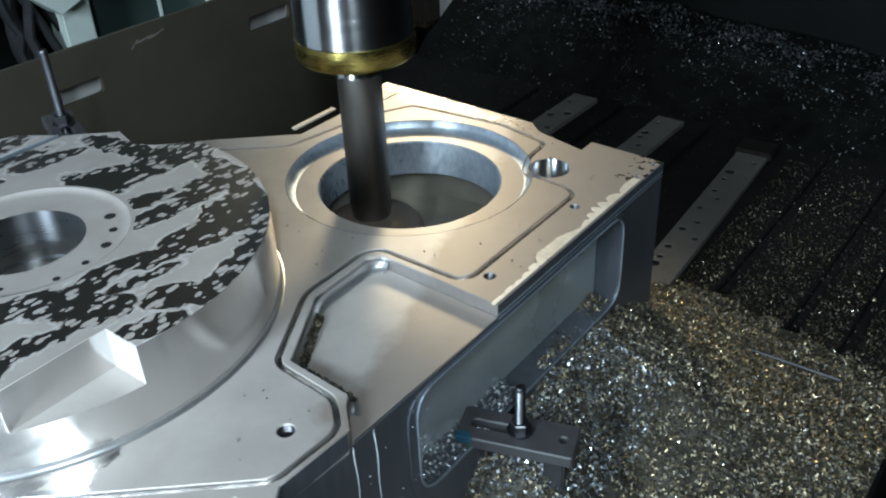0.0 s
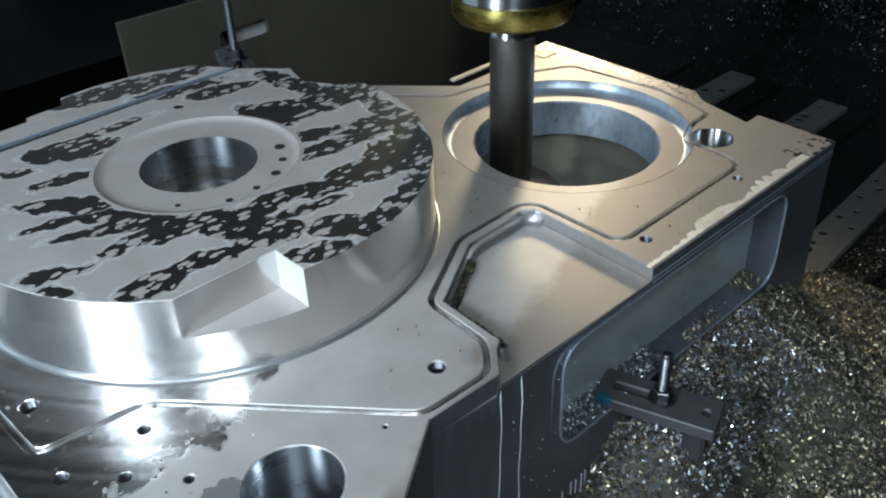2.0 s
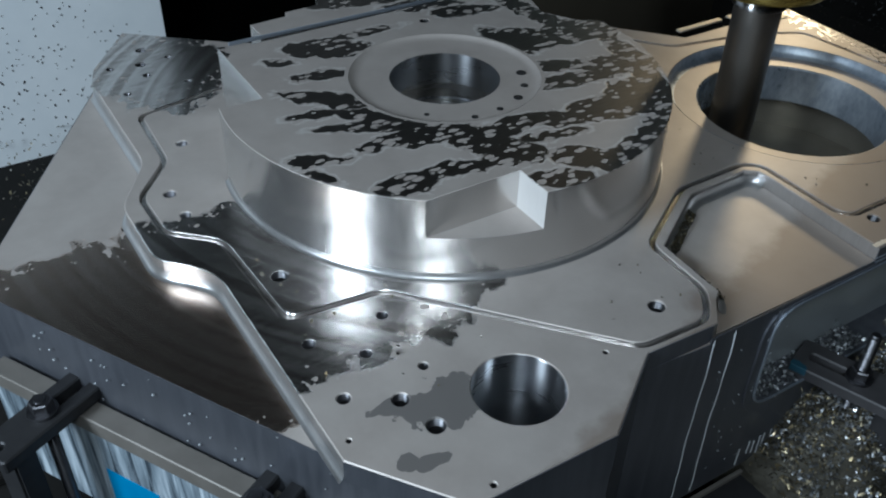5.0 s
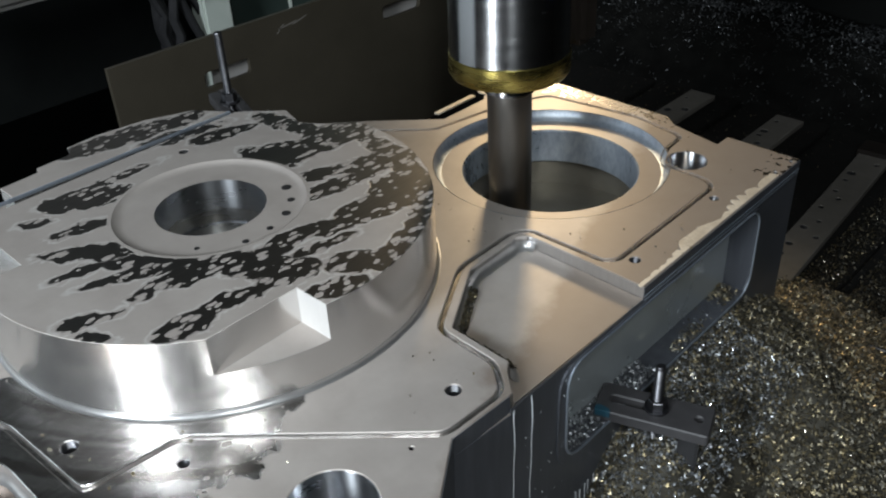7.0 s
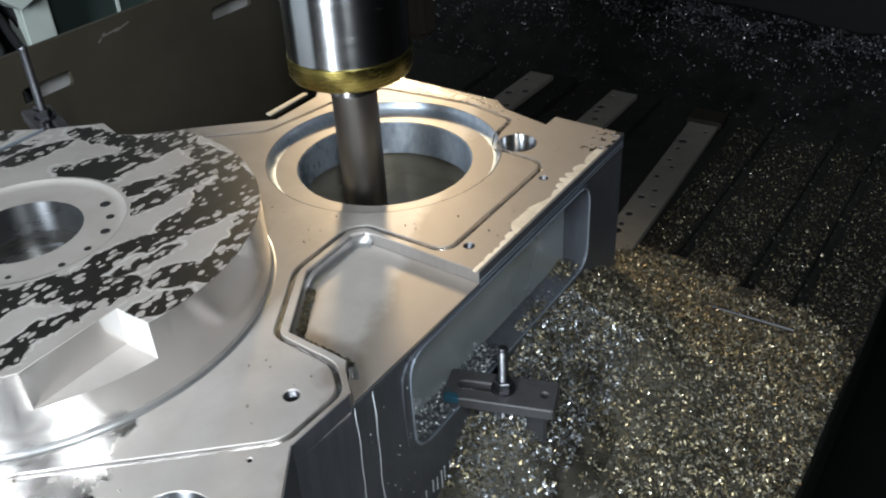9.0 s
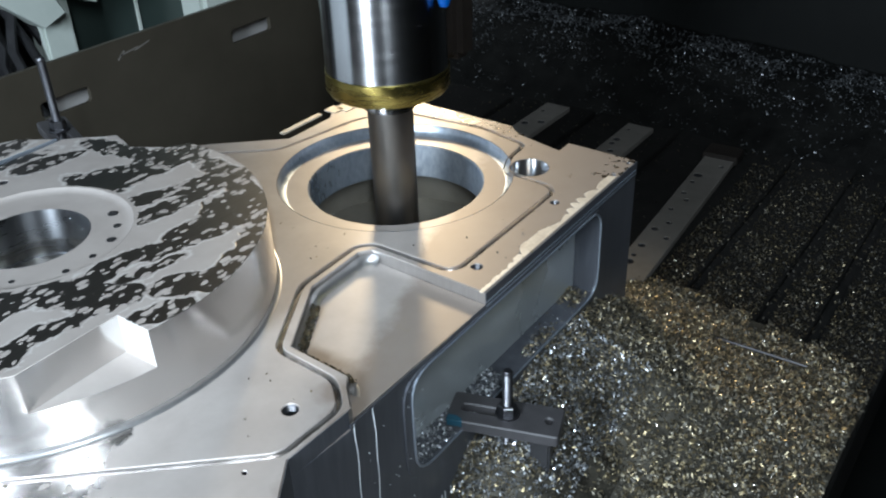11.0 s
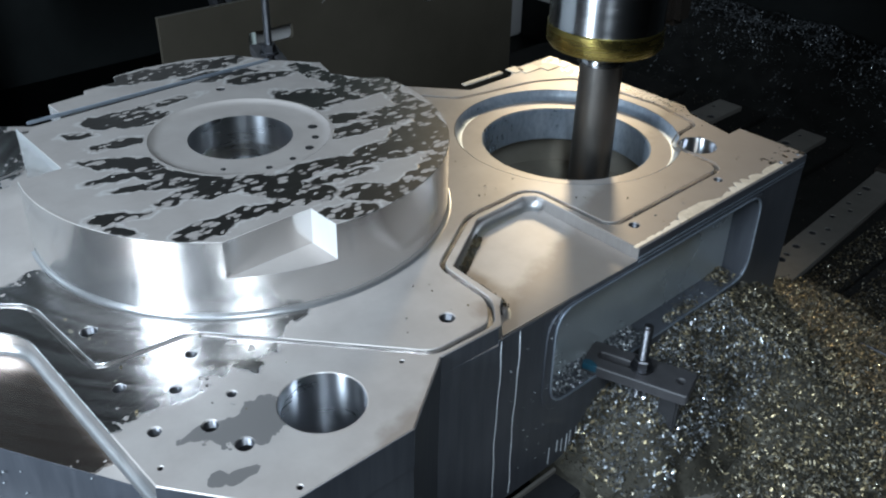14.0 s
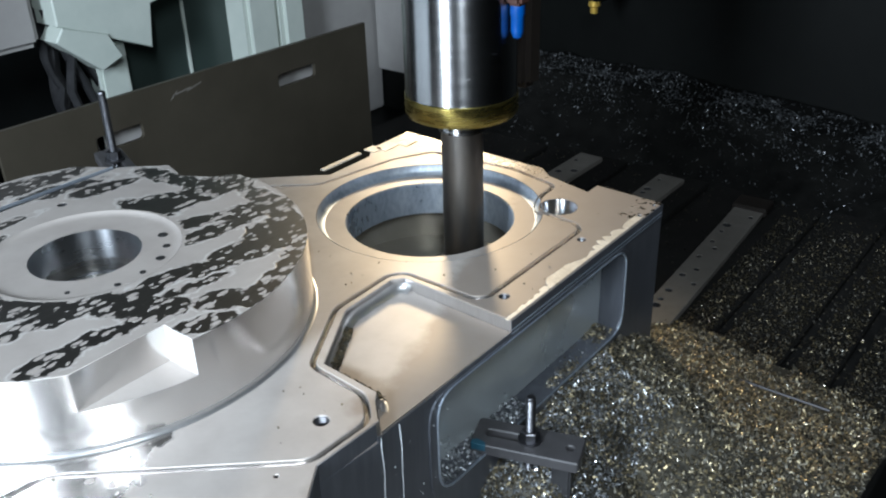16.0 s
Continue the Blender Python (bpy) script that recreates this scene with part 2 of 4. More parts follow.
    if kind:
        grain = math_node(nt, "ADD", math_node(nt, "MULTIPLY", grain, math_node(nt, "MULTIPLY_ADD", wall, -0.85, 1.0)), math_node(nt, "MULTIPLY", wall, 0.47))
    soft = noise_node(nt, 14.0, 4, 0.6)
    film = ramp(nt, soft, ((0.3, (0.42, 0.375, 0.345)), (0.7, (0.50, 0.455, 0.42))))
    tcd = N(nt, "ShaderNodeTexCoord")
    vd = N(nt, "ShaderNodeVectorMath", op="DISTANCE")
    nt.links.new(tcd.outputs["Object"], vd.inputs[0])
    vd.inputs[1].default_value = (-1.20, 0.62, 0.56)
    nd = N(nt, "ShaderNodeTexNoise")
    nd.noise_dimensions = "1D"
    nd.inputs["Scale"].default_value, nd.inputs["Detail"].default_value = 55.0, 4.0
    nt.links.new(vd.outputs["Value"], nd.inputs["W"])
    arcs = nd.outputs["Fac"]
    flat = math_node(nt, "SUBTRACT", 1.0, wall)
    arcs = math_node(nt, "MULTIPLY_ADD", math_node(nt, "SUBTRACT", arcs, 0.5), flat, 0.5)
    grain = math_node(nt, "ADD", math_node(nt, "MULTIPLY", grain, 0.45), math_node(nt, "MULTIPLY", arcs, 0.55)) if kind == "plate" else grain
    if kind == "plate":
        patchy = noise_node(nt, 22.0, 4, 0.6)
        skirt = math_node(nt, "MULTIPLY", math_node(nt, "ADD", math_node(nt, "MULTIPLY_ADD", y, 0.34, -0.153), math_node(nt, "ADD", x, 0.562)), 30.0)
        spots = math_node(nt, "MAXIMUM", math_node(nt, "MAXIMUM", blob(nt, x, y, -0.665, 0.628, 0.065, 0.028), blob(nt, x, y, -0.585, 0.57, 0.045, 0.04)), skirt)
        stain = math_node(nt, "ADD", math_node(nt, "MULTIPLY", spots, 0.9), math_node(nt, "MULTIPLY", math_node(nt, "SUBTRACT", patchy, 0.5), 1.6))
        stain = math_node(nt, "MULTIPLY", math_node(nt, "MINIMUM", math_node(nt, "MAXIMUM", math_node(nt, "MULTIPLY", stain, 1.4), 0.0), 1.0), math_node(nt, "GREATER_THAN", spots, -0.3))
        film = mix_colour(nt, math_node(nt, "MULTIPLY", stain, 0.65), film, (0.22, 0.17, 0.13))
        damp = math_node(nt, "ADD", math_node(nt, "MAXIMUM", b, c), math_node(nt, "ADD", math_node(nt, "MULTIPLY", math_node(nt, "SUBTRACT", patchy, 0.5), 2.6), math_node(nt, "MULTIPLY", math_node(nt, "SUBTRACT", fine, 0.5), 0.9)))
        damp = math_node(nt, "MINIMUM", math_node(nt, "MAXIMUM", math_node(nt, "MULTIPLY", damp, 30.0), 0.0), 1.0)
        film = mix_colour(nt, math_node(nt, "MULTIPLY", damp, math_node(nt, "GREATER_THAN", z, 0.556)), film, (0.19, 0.178, 0.17))
    metal = ramp(nt, grain, ((0.38, (0.34, 0.315, 0.295)), (0.62, (0.78, 0.755, 0.74))))
    if kind == "boss":
        metal = ramp(nt, grain, ((0.36, (0.46, 0.44, 0.42)), (0.64, (0.78, 0.76, 0.74))))
    if kind == "plate":
        oily = math_node(nt, "MULTIPLY", math_node(nt, "LESS_THAN", z, 0.5305), 0.55)
        metal = mix_colour(nt, oily, metal, (0.66, 0.50, 0.39))
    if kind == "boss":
        # pale rim of the film: the highlight on its edge put into the colour
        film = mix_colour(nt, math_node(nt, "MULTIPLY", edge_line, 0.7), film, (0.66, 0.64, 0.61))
        # flat bare metal darkened: the dark interior it mirrors is put into the colour
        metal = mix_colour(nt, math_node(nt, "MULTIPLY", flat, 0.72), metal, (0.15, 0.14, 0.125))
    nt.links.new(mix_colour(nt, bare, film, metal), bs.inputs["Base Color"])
    nt.links.new(math_node(nt, "SUBTRACT", math_node(nt, "MULTIPLY_ADD", bare, 0.72, 0.28), math_node(nt, "MULTIPLY", wall, 0.08)), bs.inputs["Metallic"])
    nt.links.new(math_node(nt, "ADD", math_node(nt, "MULTIPLY_ADD", bare, -0.19 if kind == "plate" else -0.09, 0.46), math_node(nt, "MULTIPLY", wall, 0.12 if kind == "plate" else -0.16)), bs.inputs["Roughness"])
    h = math_node(nt, "MULTIPLY_ADD", bare, -0.6, math_node(nt, "MULTIPLY", grain, 0.10))
    bump(nt, bs, h, 0.6, 0.0010 if kind == "boss" else 0.0006)
    if kind == "boss":
        turned(m, 0.8, wall)
        was = bs.inputs["Metallic"].links[0].from_socket
        nt.links.new(math_node(nt, "MULTIPLY", was, math_node(nt, "MULTIPLY_ADD", notch_lit, -0.8, 1.0)), bs.inputs["Metallic"])
    return m


M_plate = wet_metal("milled_plate_metal", "plate")
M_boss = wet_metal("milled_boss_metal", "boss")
# bluish lit patches on the bore wall, mottled into the base colour
M_seat, nt, bs = nodes_of("mottled_lit_bore_metal")
k = math_node(nt, "ADD", math_node(nt, "MULTIPLY", noise_node(nt, 9.0, 3, 0.5, (1, 1, 0.4)), 0.65), math_node(nt, "MULTIPLY", noise_node(nt, 130.0, 3, 0.6, (1, 1, 0.5)), 0.35))
nt.links.new(ramp(nt, k, ((0.38, (0.33, 0.39, 0.47)), (0.52, (0.50, 0.56, 0.64)), (0.66, (0.68, 0.73, 0.78)))), bs.inputs["Base Color"])
nt.links.new(ramp(nt, k, ((0.38, 0.26), (0.66, 0.5))), bs.inputs["Roughness"])
bs.inputs["Metallic"].default_value = 0.7
bump(nt, bs, k, 0.1)
M_bore = plain("bored_aluminium", (0.42, 0.48, 0.56), (0.60, 0.66, 0.74), 0.3, 0.85, 40, 0.08, (1, 1, 12), 0.44)
# sides of the same aluminium, their shade put into a darker colour
M_side = plain("shaded_side_metal", (0.085, 0.092, 0.108), (0.175, 0.182, 0.205), 0.3, 0.55, 26, 0.12, (3, 3, 0.25), 0.42)
turned(M_bore, 0.7)
turned(M_seat, 0.5)
M_turned = turned(plain("turned_aluminium", (0.40, 0.41, 0.43), (0.52, 0.53, 0.55), 0.26, 1.0, 9, 0.0, (1, 1, 4), 0.30), 0.85)
M_fillet = turned(plain("fillet_aluminium", (0.46, 0.455, 0.45), (0.60, 0.595, 0.59), 0.30, 0.85, 40, 0.04, (1, 1, 1), 0.38), 0.5)
M_cavity = plain("oily_cavity_metal", (0.20, 0.183, 0.152), (0.31, 0.285, 0.24), 0.35, 0.5, 20, 0.05)
M_steel = plain("ground_steel", (0.32, 0.32, 0.325), (0.45, 0.45, 0.455), 0.2, 1.0, 18, 0.03, (1, 1, 6), 0.28)
turned(M_steel, 0.8)
M_brass = plain("gold_coated_ring", (0.34, 0.28, 0.08), (0.46, 0.38, 0.12), 0.22, 1.0, 22, 0.05, (1, 1, 6), 0.32)
M_shank = plain("dull_tool_steel", (0.15, 0.14, 0.13), (0.24, 0.228, 0.212), 0.38, 1.0, 40, 0.04, (1, 1, 0.3), 0.46)
M_cutter = plain("brown_cutter_steel", (0.10, 0.075, 0.055), (0.16, 0.12, 0.09), 0.6, 0.3, 30, 0.05)
M_black = plain("blackened_steel", (0.018, 0.018, 0.02), (0.04, 0.04, 0.042), 0.5, 0.3, 60, 0.2)
M_bolt = plain("oily_bolt_steel", (0.09, 0.09, 0.10), (0.19, 0.19, 0.20), 0.4, 1.0, 60, 0.15)
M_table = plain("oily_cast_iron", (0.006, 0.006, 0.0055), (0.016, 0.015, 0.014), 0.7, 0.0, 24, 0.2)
M_rail = plain("rail_steel", (0.15, 0.137, 0.12), (0.23, 0.212, 0.19), 0.5, 0.3, 30, 0.12)
M_panel = plain("brown_sheet_steel", (0.074, 0.064, 0.047), (0.105, 0.091, 0.068), 0.42, 0.5, 10, 0.03)
M_white = plain("white_enclosure_paint", (0.62, 0.66, 0.68), (0.74, 0.77, 0.78), 0.4, 0.0, 14, 0.04)
M_cream = plain("cream_machine_paint", (0.50, 0.55, 0.50), (0.62, 0.66, 0.60), 0.45, 0.0, 14, 0.05)
M_green = plain("dark_green_sheet", (0.030, 0.045, 0.040), (0.045, 0.062, 0.056), 0.3, 0.0, 8, 0.02)
M_roof = plain("grey_roof_paint", (0.06, 0.06, 0.058), (0.09, 0.09, 0.088), 0.5, 0.0, 12, 0.05)
M_far = plain("dim_far_sheet", (0.018, 0.021, 0.021), (0.032, 0.036, 0.036), 0.5, 0.0, 10, 0.05)
# near black all over: the unlit inside of the enclosure put into the colour
M_dark = plain("near_black_enclosure_sheet", (0.002, 0.0023, 0.0021), (0.0042, 0.0048, 0.0044), 0.5, 0.0, 12, 0.08)
M_skin = plain("raw_mill_skin", (0.55, 0.47, 0.37), (0.84, 0.76, 0.64), 0.45, 0.2, 160, 0.5)
M_drip = plain("dried_coolant", (0.50, 0.52, 0.54), (0.66, 0.68, 0.70), 0.5, 0.0, 80, 0.1)
M_streak, nt, bs = nodes_of("streaked_coolant_metal")
drops = noise_node(nt, 1.0, 4, 0.55, (75, 75, 5), 0.3)
nt.links.new(ramp(nt, drops, ((0.36, (0.05, 0.065, 0.08)), (0.50, (0.22, 0.27, 0.31)), (0.66, (0.55, 0.62, 0.67)))), bs.inputs["Base Color"])
nt.links.new(ramp(nt, drops, ((0.4, 0.25), (0.6, 0.55))), bs.inputs["Roughness"])
bump(nt, bs, drops, 0.2)
M_yellow = plain("yellow_brass", (0.65, 0.42, 0.08), (0.80, 0.55, 0.12), 0.3, 0.6, 40, 0.05)
M_grey = plain("grey_column_paint", (0.30, 0.285, 0.275), (0.38, 0.365, 0.35), 0.45, 0.0, 12, 0.04)
M_blue = plain("blue_tape", (0.0, 0.17, 0.38), (0.01, 0.24, 0.48), 0.4, 0.0, 40, 0.05)
M_guard = plain("dark_brown_guard", (0.014, 0.011, 0.009), (0.026, 0.020, 0.016), 0.5, 0.2, 30, 0.1)
M_nozzle = plain("dark_blue_plastic", (0.0, 0.045, 0.22), (0.004, 0.07, 0.30), 0.35, 0.0, 40, 0.05)
M_smear = plain("dark_blue_marking", (0.005, 0.04, 0.07), (0.02, 0.09, 0.13), 0.5, 0.0, 60, 0.1)
M_orange = plain("orange_sticker", (0.60, 0.20, 0.05), (0.75, 0.28, 0.08), 0.5, 0.0, 40, 0.05)
M_red = plain("rusty_red_paint", (0.035, 0.014, 0.010), (0.07, 0.026, 0.018), 0.5, 0.0, 40, 0.1)


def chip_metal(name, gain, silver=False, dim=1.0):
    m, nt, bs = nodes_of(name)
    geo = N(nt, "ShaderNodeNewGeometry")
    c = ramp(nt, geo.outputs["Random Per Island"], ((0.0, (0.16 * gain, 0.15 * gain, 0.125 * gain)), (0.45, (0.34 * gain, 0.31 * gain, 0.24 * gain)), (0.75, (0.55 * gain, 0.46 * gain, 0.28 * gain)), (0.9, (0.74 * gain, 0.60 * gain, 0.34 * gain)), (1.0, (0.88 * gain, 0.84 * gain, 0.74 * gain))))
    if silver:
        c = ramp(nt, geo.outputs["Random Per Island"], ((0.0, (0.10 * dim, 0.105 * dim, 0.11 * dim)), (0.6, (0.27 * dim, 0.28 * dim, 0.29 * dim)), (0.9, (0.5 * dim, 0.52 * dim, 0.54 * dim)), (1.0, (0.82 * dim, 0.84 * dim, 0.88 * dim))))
    nt.links.new(c, bs.inputs["Base Color"])
    bs.inputs["Metallic"].default_value = 0.75
    nt.links.new(ramp(nt, geo.outputs["Random Per Island"], ((0.0, 0.6), (0.8, 0.42), (1.0, 0.22))), bs.inputs["Roughness"])
    bump(nt, bs, noise_node(nt, 400, 2), 0.2)
    return m


M_chip = chip_metal("aluminium_chip", 0.52)
# the same chips dimmed in colour, for the weakly lit table
M_chip_dimmed = chip_metal("dimmed_chip", 0.15)
M_strap = plain("worn_strap_steel", (0.045, 0.043, 0.045), (0.085, 0.082, 0.085), 0.5, 0.3, 40, 0.15)
M_recess = plain("wet_recess_metal", (0.46, 0.50, 0.51), (0.64, 0.68, 0.69), 0.22, 0.6, 7, 0.02, (1, 1, 1), 0.36)
M_swarf = plain("packed_oily_chips", (0.02, 0.0185, 0.015), (0.095, 0.088, 0.07), 0.5, 0.3, 170, 0.8)
# packed chips again, darkened in colour for the shaded bank
M_swarf_shaded = plain("packed_chips_shaded", (0.004, 0.004, 0.0038), (0.013, 0.013, 0.012), 0.5, 0.3, 120, 0.8)


for m in (M_table, M_dark, M_swarf_shaded, M_swarf):
    m.node_tree.nodes["Principled BSDF"].inputs["Specular IOR Level"].default_value = 0.12


# ---- mesh helpers ----
def finish(name, bm, material, parent=None, label="", smooth=False):
    me = bpy.data.meshes.new(name)
    bmesh.ops.recalc_face_normals(bm, faces=bm.faces)
    bm.to_mesh(me)
    bm.free()
    me.materials.append(material)
    if smooth:
        me.polygons.foreach_set("use_smooth", [True] * len(me.polygons))
        me.set_sharp_from_angle(angle=radians(35))
    ob = new(name, me)
    if parent is not None:
        ob.parent = parent
    if label:
        ob["label"] = label
    return ob


def part(name, bm, material, parent, label="", smooth=True):
    return finish(name, bm, material, parent, label, smooth)


def thing(name, label, category, group="", at=None):
    ob = new(name)
    ob.empty_display_size = 0.05
    if at is not None:
        ob.matrix_world = at
    return tagged(ob, label, category, group)


def circle(cx, cy, r, n=48, start=0.0):
    return [(cx + r * math.cos(start + 2 * math.pi * i / n), cy + r * math.sin(start + 2 * math.pi * i / n)) for i in range(n)]


def inside(p, poly):
    hit, j = False, len(poly) - 1
    for i, (xi, yi) in enumerate(poly):
        xj, yj = poly[j]
        if (yi > p[1]) != (yj > p[1]) and p[0] < (xj - xi) * (p[1] - yi) / (yj - yi) + xi:
            hit = not hit
        j = i
    return hit


def sheet(outer, holes):
    """Vertices and triangles of a flat outline with holes."""
    from mathutils.geometry import delaunay_2d_cdt
    pts, edges = [], []
    for loop in (outer, *holes):
        k = len(pts)
        pts += [Vector(p) for p in loop]
        edges += [(k + i, k + (i + 1) % len(loop)) for i in range(len(loop))]
    v, _, f, *_ = delaunay_2d_cdt(pts, edges, [], 0, 1e-6)
    keep = []
    for t in f:
        c = sum((v[i] for i in t), Vector((0, 0))) / len(t)
        if inside(c, outer) and not any(inside(c, h) for h in holes):
            keep.append(t)
    return v, keep


def prism(bm, outer, z0, z1, holes=(), bottom=True, top=True, edge=0.0, rim=None):
    """An upright prism; edge: a small chamfer round the outer top rim."""
    loops = [list(outer), *[list(h) for h in holes]]
    tops = loops
    if edge:
        tops = [offset(loops[0], -(rim or edge))] + [offset(h, edge) for h in loops[1:]]
    for z, want, use in ((z1, top, tops), (z0, bottom, loops)):
        if want:
            v, f = sheet(use[0], use[1:])
            vs = [bm.verts.new((p.x, p.y, z)) for p in v]
            for t in f:
                bm.faces.new([vs[i] for i in t])
    for loop, up in zip(loops, tops):
        cut_z = (rim or edge) if loop is loops[0] else edge
        levels = [(loop, z0), (loop, z1 - cut_z)] + ([(up, z1)] if edge else [])
        rows = [[bm.verts.new((x, y, z)) for x, y in lp] for lp, z in levels]
        for a, b in zip(rows, rows[1:]):
            for i in range(len(a)):
                j = (i + 1) % len(a)
                bm.faces.new((a[i], a[j], b[j], b[i]))
    bmesh.ops.remove_doubles(bm, verts=bm.verts, dist=1e-6)
    return bm


def signed(loop):
    return sum(a[0] * b[1] - b[0] * a[1] for a, b in zip(loop, loop[1:] + loop[:1])) / 2


def offset(loop, d):
    """The closed outline grown by d (outwards for d > 0)."""
    s = 1 if signed(loop) > 0 else -1
    out, n = [], len(loop)
    for i in range(n):
        p, q, r = Vector(loop[i - 1]), Vector(loop[i]), Vector(loop[(i + 1) % n])
        a, b = (q - p).normalized(), (r - q).normalized()
        na, nb = Vector((a.y, -a.x)) * s, Vector((b.y, -b.x)) * s
        m = na + nb
        m = m / max(m.length_squared / 2, 0.35)
        out.append(tuple(q + m * d))
    return out


def rounded(loop, r, n=5):
    """The closed outline with its corners rounded to about r."""
    out, k = [], len(loop)
    for i in range(k):
        p, q, s = Vector(loop[i - 1]), Vector(loop[i]), Vector(loop[(i + 1) % k])
        a, b = (p - q), (s - q)
        d = min(r, a.length * 0.45, b.length * 0.45)
        u, w = q + a.normalized() * d, q + b.normalized() * d
        for j in range(n + 1):
            t = j / n
            out.append(tuple(u * (1 - t) ** 2 + q * 2 * t * (1 - t) + w * t * t))
    return out


def lathe(bm, profile, n=48, at=(0, 0)):
    rows = [[bm.verts.new((at[0] + r * math.cos(2 * math.pi * i / n), at[1] + r * math.sin(2 * math.pi * i / n), z)) for i in range(n)] if r > 1e-6
            else [bm.verts.new((at[0], at[1], z))] for r, z in profile]
    for a, b in zip(rows, rows[1:]):
        for i in range(n):
            j = (i + 1) % n
            if len(a) > 1 and len(b) > 1:
                bm.faces.new((a[i], a[j], b[j], b[i]))
            elif len(a) > 1:
                bm.faces.new((a[i], a[j], b[0]))
            elif len(b) > 1:
                bm.faces.new((a[0], b[j], b[i]))
    return bm


def box(bm, x0, y0, z0, x1, y1, z1, bevel=0.0, m=None):
    made = bmesh.ops.create_cube(bm, size=1.0)["verts"]
    for v in made:
        v.co = Vector(((x0 + x1) / 2 + v.co.x * (x1 - x0), (y0 + y1) / 2 + v.co.y * (y1 - y0), (z0 + z1) / 2 + v.co.z * (z1 - z0)))
    if bevel:
        es = list({e for v in made for e in v.link_edges})
        made = list({v for f in bmesh.ops.bevel(bm, geom=es, offset=bevel, segments=2, affect="EDGES")["faces"] for v in f.verts} | {v for v in made if v.is_valid})
    if m is not None:
        bmesh.ops.transform(bm, matrix=m, verts=[v for v in made if v.is_valid])
    return bm


def setting(name, bm, material, label="", smooth=False):
    return tagged(finish(name, bm, material, None, "", smooth), label, "", "", "structure")


def B():
    return bmesh.new()


# ---- the setting: table, enclosure ----
Z_TABLE = 0.14
bm = B()
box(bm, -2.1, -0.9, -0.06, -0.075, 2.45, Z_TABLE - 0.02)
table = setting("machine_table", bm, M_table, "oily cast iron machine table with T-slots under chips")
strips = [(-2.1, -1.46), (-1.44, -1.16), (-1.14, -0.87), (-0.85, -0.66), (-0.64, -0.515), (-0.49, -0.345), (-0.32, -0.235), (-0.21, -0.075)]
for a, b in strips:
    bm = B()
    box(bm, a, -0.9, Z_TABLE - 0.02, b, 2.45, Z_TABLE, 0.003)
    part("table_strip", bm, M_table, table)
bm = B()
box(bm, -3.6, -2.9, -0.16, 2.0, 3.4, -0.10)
setting("floor", bm, M_dark, "near-black enclosure floor")
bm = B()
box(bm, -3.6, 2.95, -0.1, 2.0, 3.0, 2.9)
setting("wall_back", bm, M_dark, "near-black back wall of the machine")
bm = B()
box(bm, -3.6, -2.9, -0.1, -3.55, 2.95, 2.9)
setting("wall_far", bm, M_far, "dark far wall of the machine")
# two unseen walls, added to close the box behind the camera
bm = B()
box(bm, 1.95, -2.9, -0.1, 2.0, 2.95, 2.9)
setting("unseen_wall_operator", bm, M_dark, "unseen dark wall added on the operator side")
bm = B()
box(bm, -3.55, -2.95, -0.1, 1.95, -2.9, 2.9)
setting("unseen_wall_door", bm, M_dark, "unseen dark wall added by the machine door")
# unseen roof, added as a dim grey for the metal to mirror
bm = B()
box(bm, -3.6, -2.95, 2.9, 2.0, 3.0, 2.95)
setting("unseen_roof", bm, M_roof, "unseen grey roof, added so bare metal reflects a dim grey")

# ---- the workpiece ----
ZP, ZL, ZPOCKET = 0.56, 0.53, 0.539
work = thing("machined_housing", "large milled aluminium housing, wet with coolant, clamped on the table", "workpiece")
BORE, BOSS = (-0.912, 1.103), (-1.082, 0.487)
V_APEX = (-1.115, -0.205)
full = [(-0.5540, 1.378), (-0.70, 1.382), (-0.70, 1.343), (-0.805, 1.368), (-0.838, 1.395), (-1.22, 1.404), (-1.22, 1.275), (-1.19, 1.235), (-1.19, 1.11),
        (-1.31, 1.005), (-1.46, 0.86), (-1.50, 0.70), (-1.52, 0.45), (-1.60, 0.33), (-1.735, 0.17), (-1.60, 0.082), V_APEX,
        (-0.486, 0.154), (-0.484, 0.335), (-0.561, 0.447), (-0.5540, 0.55)]
pocket = [(-0.5535, 0.858), (-0.757, 0.864), (-0.774, 0.862), (-0.786, 0.846), (-0.782, 0.732), (-0.706, 0.608), (-0.598, 0.602), (-0.586, 0.586), (-0.557, 0.560)]
# upper level: without the pocket at the side and without the low floor in front
upper = [(-0.5540, 1.378), (-0.70, 1.382), (-0.70, 1.343), (-0.805, 1.368), (-0.838, 1.395), (-1.22, 1.404), (-1.22, 1.275), (-1.19, 1.235), (-1.19, 1.11),
         (-1.31, 1.005), (-1.46, 0.86), (-1.50, 0.70), (-1.52, 0.45), (-1.60, 0.33), (-1.735, 0.17), (-1.605, 0.082), (-1.555, 0.066), (-1.262, 0.066),
         (-1.225, 0.045), (-1.16, 0.005), (-1.02, 0.007), (-0.975, 0.05), (-0.945, 0.067), (-0.60, 0.069),
         (-0.486, 0.154), (-0.484, 0.335), (-0.561, 0.447), (-0.5570, 0.557), (-0.588, 0.585), (-0.60, 0.6015), (-0.707, 0.6075), (-0.783, 0.732), (-0.787, 0.846),
         (-0.774, 0.863), (-0.757, 0.865), (-0.554, 0.859)]
